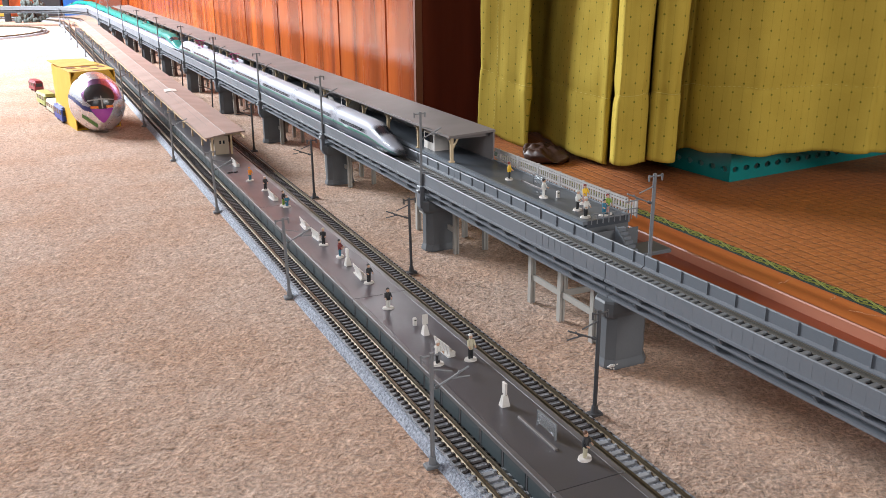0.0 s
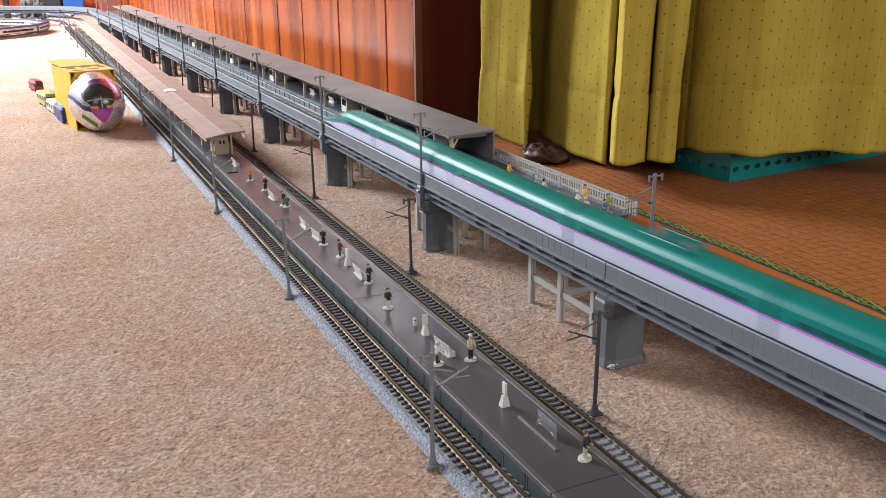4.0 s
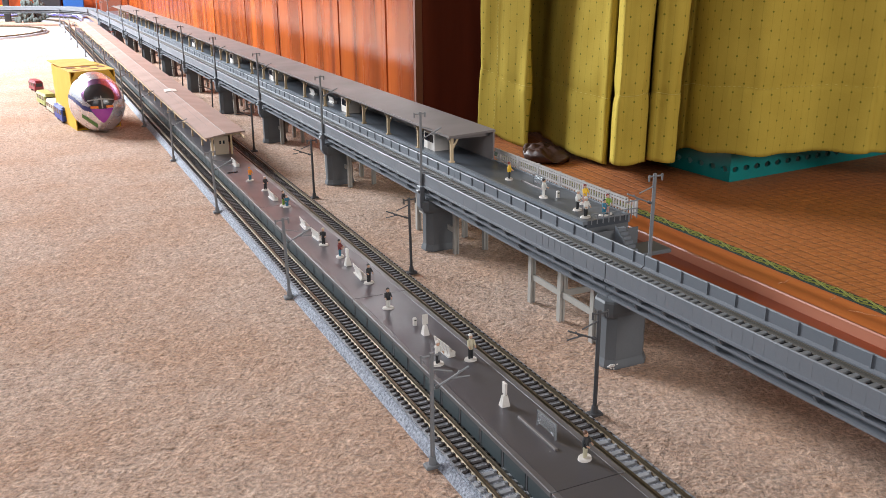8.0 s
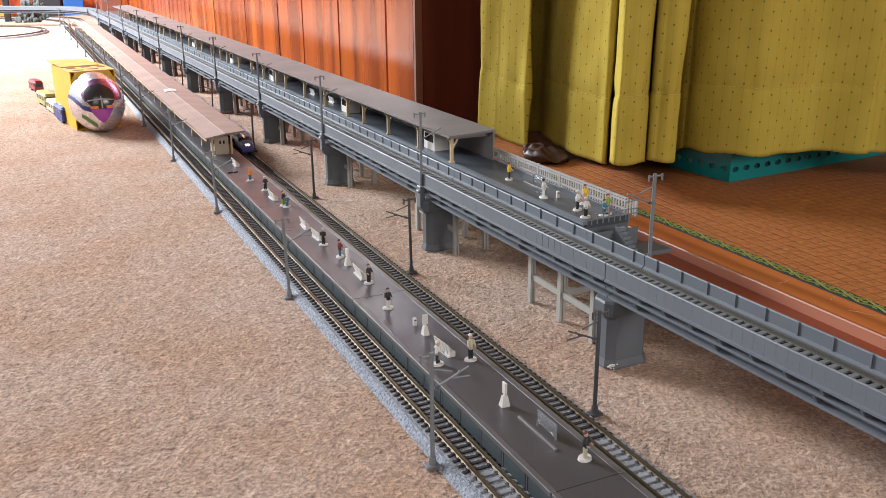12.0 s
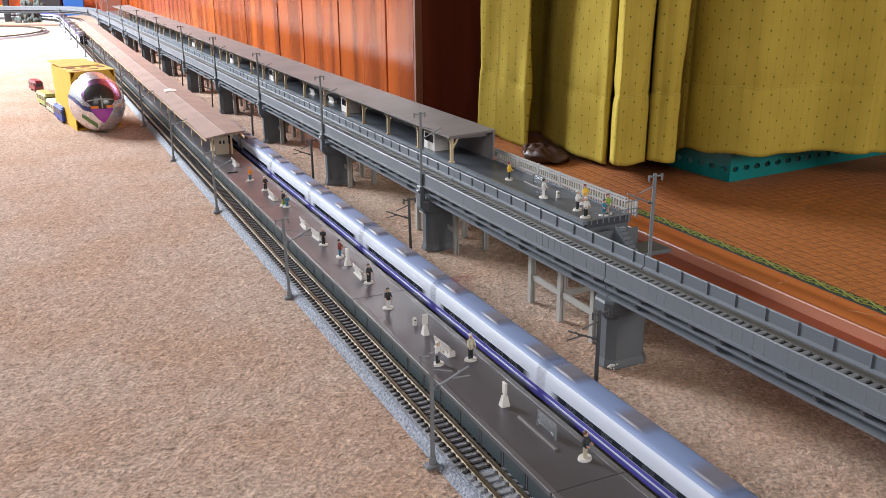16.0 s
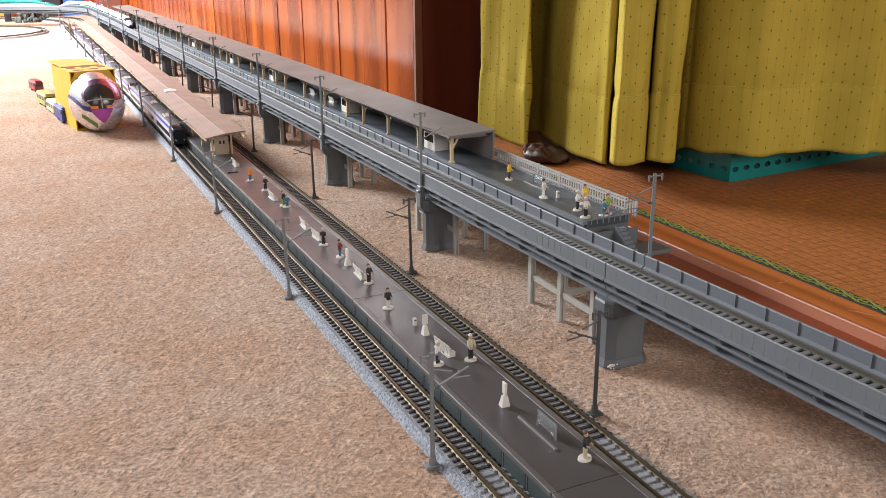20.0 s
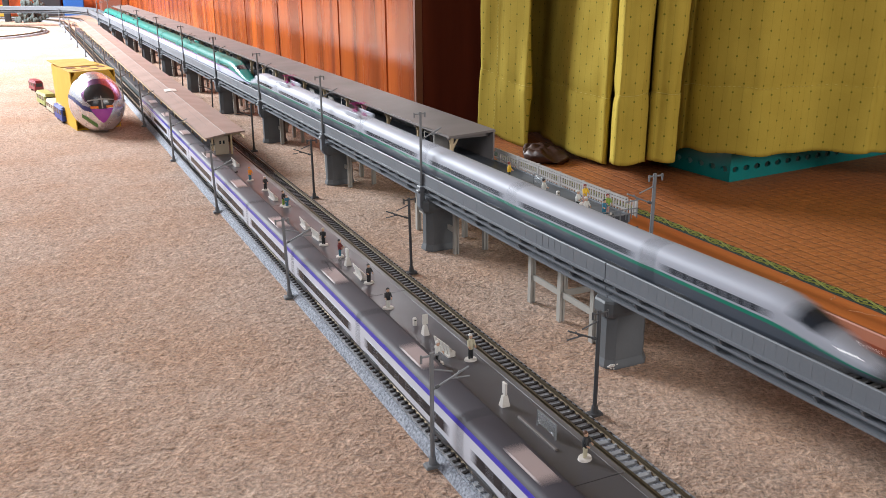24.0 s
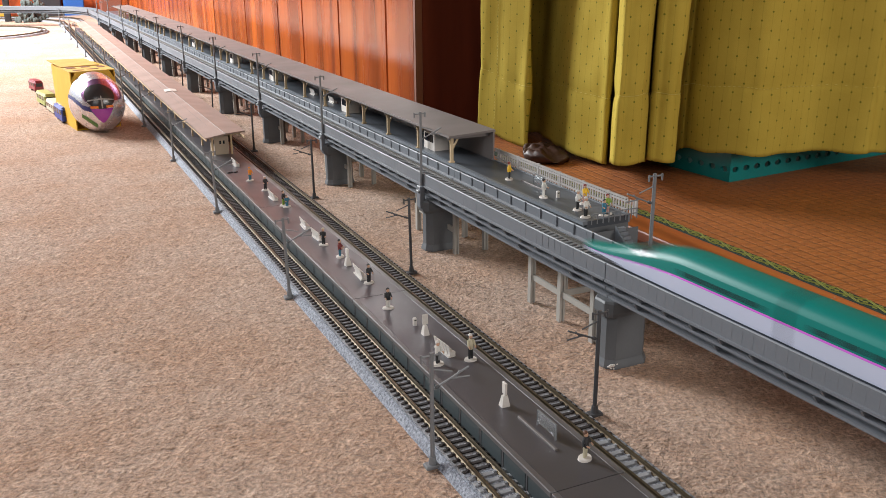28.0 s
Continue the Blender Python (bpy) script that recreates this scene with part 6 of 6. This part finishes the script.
def train_car(kind, length, nose, label, group, extra=()):
    """A coach. kind: silver, teal, blue or violet; nose: 1 in front, -1 behind, 0 none. Local +y is the way it travels."""
    t = thing("train_coach", label, "train", group)
    h = length / 2 - 0.0009
    w, zf, zr, rt, tuck, run, side, glazing = {
        "silver": (0.0080, 0.0022, 0.0200, 0.72, 0.9, 0.046, (0.0040, 0.0082, 0.0098, 0.0125, 0.0142), (0.0108, 0.0134)),
        "teal": (0.0092, 0.0022, 0.0216, 0.72, 0.9, 0.072, (0.0040, 0.0109, 0.0118, 0.0140, 0.0155), (0.0127, 0.0147)),
        "blue": (0.0075, 0.0018, 0.0180, 0.42, 0.93, 0.020, (0.0026, 0.0074, 0.0106, 0.0122, 0.0134), (0.0078, 0.0103)),
        "violet": (0.0077, 0.0020, 0.0195, 0.38, 0.93, 0.010, (0.0034, 0.0066, 0.0118, 0.0136, 0.0152), (0.0068, 0.0113))}[kind]
    half = body_profile(w, zf, zr, rt, tuck, side)

    def shape(y):
        if not nose:
            return 1.0, 1.0, 0.0
        d = (h - y) if nose > 0 else (h + y)
        if d >= run:
            return 1.0, 1.0, 0.0
        f = max(d / run, 0.0)
        if kind == "teal":
            return (0.30 + 0.70 * f ** 0.45), (0.20 + 0.80 * (0.35 * f + 0.65 * (3 * f * f - 2 * f ** 3))), 0.0
        if kind == "silver":
            return (0.32 + 0.68 * f ** 0.42), (0.24 + 0.76 * (0.45 * f ** 0.7 + 0.55 * (3 * f * f - 2 * f ** 3))), 0.0
        if kind == "blue":
            return (0.72 + 0.28 * f ** 0.5), (0.52 + 0.48 * f ** 0.7), 0.0
        return (0.86 + 0.14 * f ** 0.5), (0.80 + 0.20 * f ** 0.6), 0.0

    st = [-h, h] if not nose else sorted({-h, h} | {(h - run * (i / 14) ** 1.5) * 1 for i in range(15)}) if nose > 0 else sorted({-h, h} | {-(h - run * (i / 14) ** 1.5) for i in range(15)})
    n = len(half) - 1
    zones = {"silver": (("skirt", 0, 1, "silver_low"), ("side", 1, 2, "silver_low"), ("green_line", 2, 3, "green"), ("window_side", 3, 5, "silver"), ("roof", 5, n, "silver")),
             "teal": (("skirt", 0, 1, "silver_low"), ("side", 1, 2, "white"), ("pink_line", 2, 3, "pink"), ("window_side", 3, 6, "teal"), ("roof", 6, n, "teal")),
             "blue": (("skirt", 0, 1, "silver_low"), ("violet_side", 1, 2, "violet"), ("window_side", 2, 4, "white2"), ("shoulder", 4, 8, "white2"), ("roof", 8, n, "roof_blue")),
             "violet": (("skirt", 0, 1, "under"), ("side", 1, 2, "white2"), ("window_side", 2, 3, "white2"), ("shoulder", 3, 5, "white2"), ("violet_line", 5, 7, "violet_bright"), ("roof", 7, n, "roof_dark"))}[kind]
    key = (kind, round(length, 4), nose)
    skin = {}
    for nm, lo, hi, mt in zones:
        me = cached(key + (nm,), nm, P[mt], lambda b, lo=lo, hi=hi: loft(b, half, lo, hi, st, shape))
        skin[nm] = piece(nm, me, t)
    front_mat = P["dark"] if kind == "violet" else P["violet"] if kind == "blue" else P["under"]
    for s in (-1, 1):
        me = cached(key + ("end", s), "end_wall", front_mat if s == nose else P["under"], lambda b, s=s: caps(b, half, s * h, shape))
        skin[s] = piece("end_wall", me, t)
    floor = cached(key + ("floor",), "underframe", P["under"], lambda b: box(b, -w * 0.75, w * 0.75, -h + 0.002 + (run * 0.5 if nose < 0 else 0), h - 0.002 - (run * 0.5 if nose > 0 else 0), 0.0022, 0.0040))
    piece("underframe", floor, t)
    for y in (-h * 0.68, h * 0.68):
        piece("bogie", BOGIE, t, (0, y, 0))
    # windows, proud of the side by a hair
    n_win = 9 if kind in ("silver", "teal") else 7
    z0, z1 = glazing
    y_lo, y_hi = -h + (run if nose < 0 else 0.010), h - (run if nose > 0 else 0.010)
    step = (y_hi - y_lo) / n_win
    wlen = step * (0.74 if kind == "silver" else 0.58 if kind == "teal" else 0.92)
    glass = P["dark"]
    for s in (-1, 1):
        me = cached((kind, round(step, 5), "win", s), "window", glass, lambda b, s=s: box(b, s * w * 0.985 - 0.0002, s * w * 0.985 + (0.00032), -wlen / 2, wlen / 2, z0, z1))
        for i in range(n_win):
            piece("window", me, skin["window_side"], (0, y_lo + (i + 0.5) * step, 0))
    if nose:
        if kind in ("silver", "teal"):
            yc = nose * (h - run * (0.62 if kind == "teal" else 0.60))

            def screen(b):
                loft(b, [(x * 1.006, z * 1.004) for x, z in half], 6, n, [yc - nose * 0.007, yc - nose * 0.003, yc + nose * 0.001, yc + nose * 0.0055], lambda y: tuple((a, c * 1.006, d) for a, c, d in [shape(y)])[0])
            piece("cab_window", cached(key + ("screen",), "cab_window", P["dark"], screen), t)
            def lamp(b):
                for s in (-1, 1):
                    y_a = nose * (h - run * (0.50 if kind == "teal" else 0.24))
                    (xa, za), (xb, zb) = half[7:9] if kind == "teal" else half[6:8]
                    sgn_half = [(x * s * 1.04, z * 1.02) for x, z in ((xa + (xb - xa) * 0.35, za + (zb - za) * 0.35), (xa + (xb - xa) * 0.75, za + (zb - za) * 0.75))]
                    rows = []
                    for y in (y_a - nose * 0.0016, y_a, y_a + nose * 0.0016):
                        sx, sz, _ = shape(y)
                        rows.append([b.verts.new((x * sx, y, zf + (z - zf) * sz * 1.03 + 0.0003)) for x, z in sgn_half])
                    for p, q in zip(rows, rows[1:]):
                        b.faces.new((p[0], p[1], q[1], q[0]))
            piece("headlight", cached(key + ("lamp",), "headlight", P["glow_white"] if nose > 0 else P["white2"], lamp), skin["roof"])
        else:
            def lamp(b):
                if kind == "blue":
                    bevel_box(b, -0.0020, 0.0020, nose * (h + 0.0001) - 0.0005, nose * (h + 0.0001) + 0.0005, 0.0080, 0.0095, 0.0003)
                for s in (-1, 1) if kind != "blue" else ():
                    tube(b, (s * 0.0040, nose * (h - 0.0002), 0.0060), (s * 0.0040, nose * (h + 0.0003), 0.0060), 0.0007, 8)
            piece("headlight", cached(key + ("lamp",), "headlight", P["glow"] if nose > 0 and kind == "blue" else P["white2"], lamp), skin[nose])
            if kind == "violet":
                def mask(b):
                    loft(b, [(x * 1.012, z) for x, z in half], 3, n, [nose * (h - 0.013), nose * (h - 0.009), nose * (h - 0.005), nose * (h - 0.002), nose * (h + 0.0002)], lambda y: tuple((a, c * 1.008, d) for a, c, d in [shape(y)])[0])
                piece("cab_front", cached(key + ("mask",), "cab_front", P["dark"], mask), t)
            if kind == "blue":
                def screen(b):
                    loft(b, [(x * 1.01, z) for x, z in half], 6, n, [nose * (h - 0.0095), nose * (h - 0.0075), nose * (h - 0.0055), nose * (h - 0.004)], lambda y: tuple((a, c * 1.008, d) for a, c, d in [shape(y)])[0])
                piece("cab_window", cached(key + ("screen",), "cab_window", P["dark"], screen), t)
    # roof gear
    if kind == "violet":
        def unit(b):
            bevel_box(b, -0.0040, 0.0040, -0.0105, 0.0105, zr - 0.0010, zr + 0.0006, 0.0006)
        piece("air_conditioner", cached("unit_v", "air_conditioner", P["unit"], unit), skin["roof"], (0, (-0.3 if nose > 0 else 0.3 if nose < 0 else 0) * h, 0))
    if kind == "blue":
        def unit2(b):
            bevel_box(b, -0.0042, 0.0042, -0.0070, 0.0070, zr - 0.0010, zr + 0.0010, 0.0008)
        def line_(b):
            for s in (-1, 1):
                box(b, s * w * 0.99 - 0.0002, s * w * 0.99 + 0.0003, -h + 0.004 + (run if nose < 0 else 0), h - 0.004 - (run if nose > 0 else 0), 0.0050, 0.0056)
        piece("pale_line", cached(key + ("line",), "pale_line", P["white2"], line_), skin["violet_side"])
        for y in [k for k in (-0.80, 0.02, 0.80) if k * nose < 0.5]:
            piece("air_conditioner", cached("unit_b", "air_conditioner", P["unit_blue"], unit2), skin["roof"], (0, y * h, 0))
    if "pantograph" in extra:
        at = extra[1] * h if len(extra) > 1 else 0.0
        def frame_(b):
            for s in (-1, 1):
                tube(b, (s * 0.004, -0.004, zr), (s * 0.0025, 0.002, zr + 0.0042), 0.0003, 6)
                tube(b, (s * 0.0025, 0.002, zr + 0.0042), (s * 0.0040, -0.002, zr + 0.0080), 0.0003, 6)
            tube(b, (-0.0065, -0.002, zr + 0.0080), (0.0065, -0.002, zr + 0.0080), 0.0004, 6)
        piece("pantograph", cached((kind, "panto"), "pantograph", P["magenta"] if kind == "silver" else P["brick_red"] if kind == "blue" else P["under"], frame_), t, (0, at, 0))
        if kind in ("silver", "teal"):
            def shield(b):
                for s in (-1, 1):
                    bevel_box(b, s * 0.0060 - 0.0005, s * 0.0060 + 0.0005, -0.014, 0.014, zr - 0.003, zr + 0.0020, 0.0005)
            piece("noise_shield", cached((kind, "shield"), "noise_shield", P[kind], shield), t, (0, at, 0))

            def insul(b):
                tube(b, (0, 0, zr - 0.0005), (0, 0, zr + 0.0022), 0.0014, 8, 0.0010)
            for y in (-0.010, 0.010):
                piece("insulator", cached((kind, "insul"), "insulator", P["magenta"] if kind == "silver" else P["unit"], insul), skin["roof"], (0, at + y, 0))
    return t


def consist(specs):
    """Coaches from the leading one back: each with the distance of its middle behind the train's nose."""
    out, d = [], 0.0
    for kind, length, nose, label, group, extra in specs:
        out.append((train_car(kind, length, nose, label, group, extra), d + length / 2))
        d += length
    return out


LAB = dict(silver="silver bullet-train coach with a green waist line", teal="teal and white bullet-train coach with a pink waist line",
           blue="white express coach with violet sides and blue-grey roof", violet="white express coach with violet line and dark roof")
SIL, TEA, BLU, VIO = 0.1148, 0.1284, 0.1085, 0.1100
TRAIN_A = consist([("silver", SIL, 1 if i == 0 else -1 if i == 6 else 0, LAB["silver"] + (", nosed" if i in (0, 6) else ""), "silver train", ("pantograph", 0.65) if i == 4 else ("pantograph", -0.6) if i == 5 else ()) for i in range(7)] +
                  [("teal", TEA, 1 if i == 0 else -1 if i == 9 else 0, LAB["teal"] + (", long nose" if i in (0, 9) else ""), "teal train", ("pantograph",) if i in (2, 6) else ()) for i in range(10)])
TRAIN_B = consist([("blue", BLU, 1 if i == 0 else -1 if i == 11 else 0, LAB["blue"] + (", sloping cab" if i in (0, 11) else ""), "violet-sided express", ("pantograph", -0.62) if i in (0, 6) else ()) for i in range(12)])
TRAIN_C = consist([("violet", VIO, 1 if i in (0, 3) else -1 if i in (2, 11) else 0, LAB["violet"] + (", black cab end" if i in (0, 2, 3, 11) else ""), "dark-roofed express", ("pantograph",) if i in (1, 5, 8) else ()) for i in range(12)])


def length_at(loop, y):
    """Running length on the main straight where it passes y."""
    for i, (x, yy, tx, ty) in enumerate(loop[0]):
        if yy <= y:
            a = loop[0][i - 1]
            f = (a[1] - y) / (a[1] - yy)
            return loop[1][i - 1] + f * (loop[1][i] - loop[1][i - 1])


def nose_at(loop, table, t):
    """Running length of a train's nose: table of seconds and the place (y) along the main straight, counted on through the loop."""
    return length_at(loop, 0.0) - float(np.interp(t, [a for a, b in table], [b for a, b in table]))


LA = LOOP_A[2]
RUN_A = [(0.0, 0.588), (0.4, 0.402), (0.8, 0.215), (1.2, 0.02), (1.6, -0.168), (2.0, -0.367), (2.4, -0.564), (3.5, -1.10), (18.0, 2.64 - LA), (19.0, 2.30 - LA), (20.0, 1.89 - LA),
         (21.0, 1.47 - LA), (21.5, 1.262 - LA), (23.6, 0.358 - LA), (24.0, 0.186 - LA), (25.0, -0.328 - LA), (25.6, -0.623 - LA), (26.6, -1.108 - LA), (27.6, -1.555 - LA), (28.0, -1.736 - LA)]
RUN_B = [(0.0, 3.95), (2.0, 3.44), (8.0, 1.93), (12.0, 0.838), (12.2, 0.783), (12.5, 0.700), (14.5, 0.10), (16.6, -0.542), (17.0, -0.678), (18.2, -1.07), (28.0, -4.35)]
RUN_C = [(0.0, 6.68), (1.0, 6.36), (5.5, 5.28), (6.0, 5.07), (7.15, 4.72), (15.0, 2.35), (16.5, 1.92), (18.0, 1.435), (19.0, 1.166), (20.0, 0.905), (20.6, 0.749), (21.5, 0.50), (23.5, -0.035), (26.0, -0.735), (27.2, -1.075), (28.0, -1.30)]


def full_size():
    """Enlarge the finished plan to its true size."""
    for me in bpy.data.meshes:
        me.transform(Matrix.Scale(K, 4))
    for ob in bpy.data.objects:
        if ob.type in ("MESH", "EMPTY"):
            ob.location = ob.location * K


full_size()


def motions():
    times = [i * 0.25 for i in range(113)]
    for train, loop, table, z in ((TRAIN_A, LOOP_A, RUN_A, Z_VRAIL), (TRAIN_B, LOOP_B, RUN_B, Z_RAIL), (TRAIN_C, LOOP_C, RUN_C, Z_RAIL)):
        for coach, back in train:
            rows = []
            for t in times:
                x, y, tx, ty = on_loop(loop, nose_at(loop, table, t) - back)
                rows.append((t, pose(x * K, y * K, z * K, 0, 0, math.degrees(math.atan2(-tx, ty)))))
            walk(coach, rows)


motions()
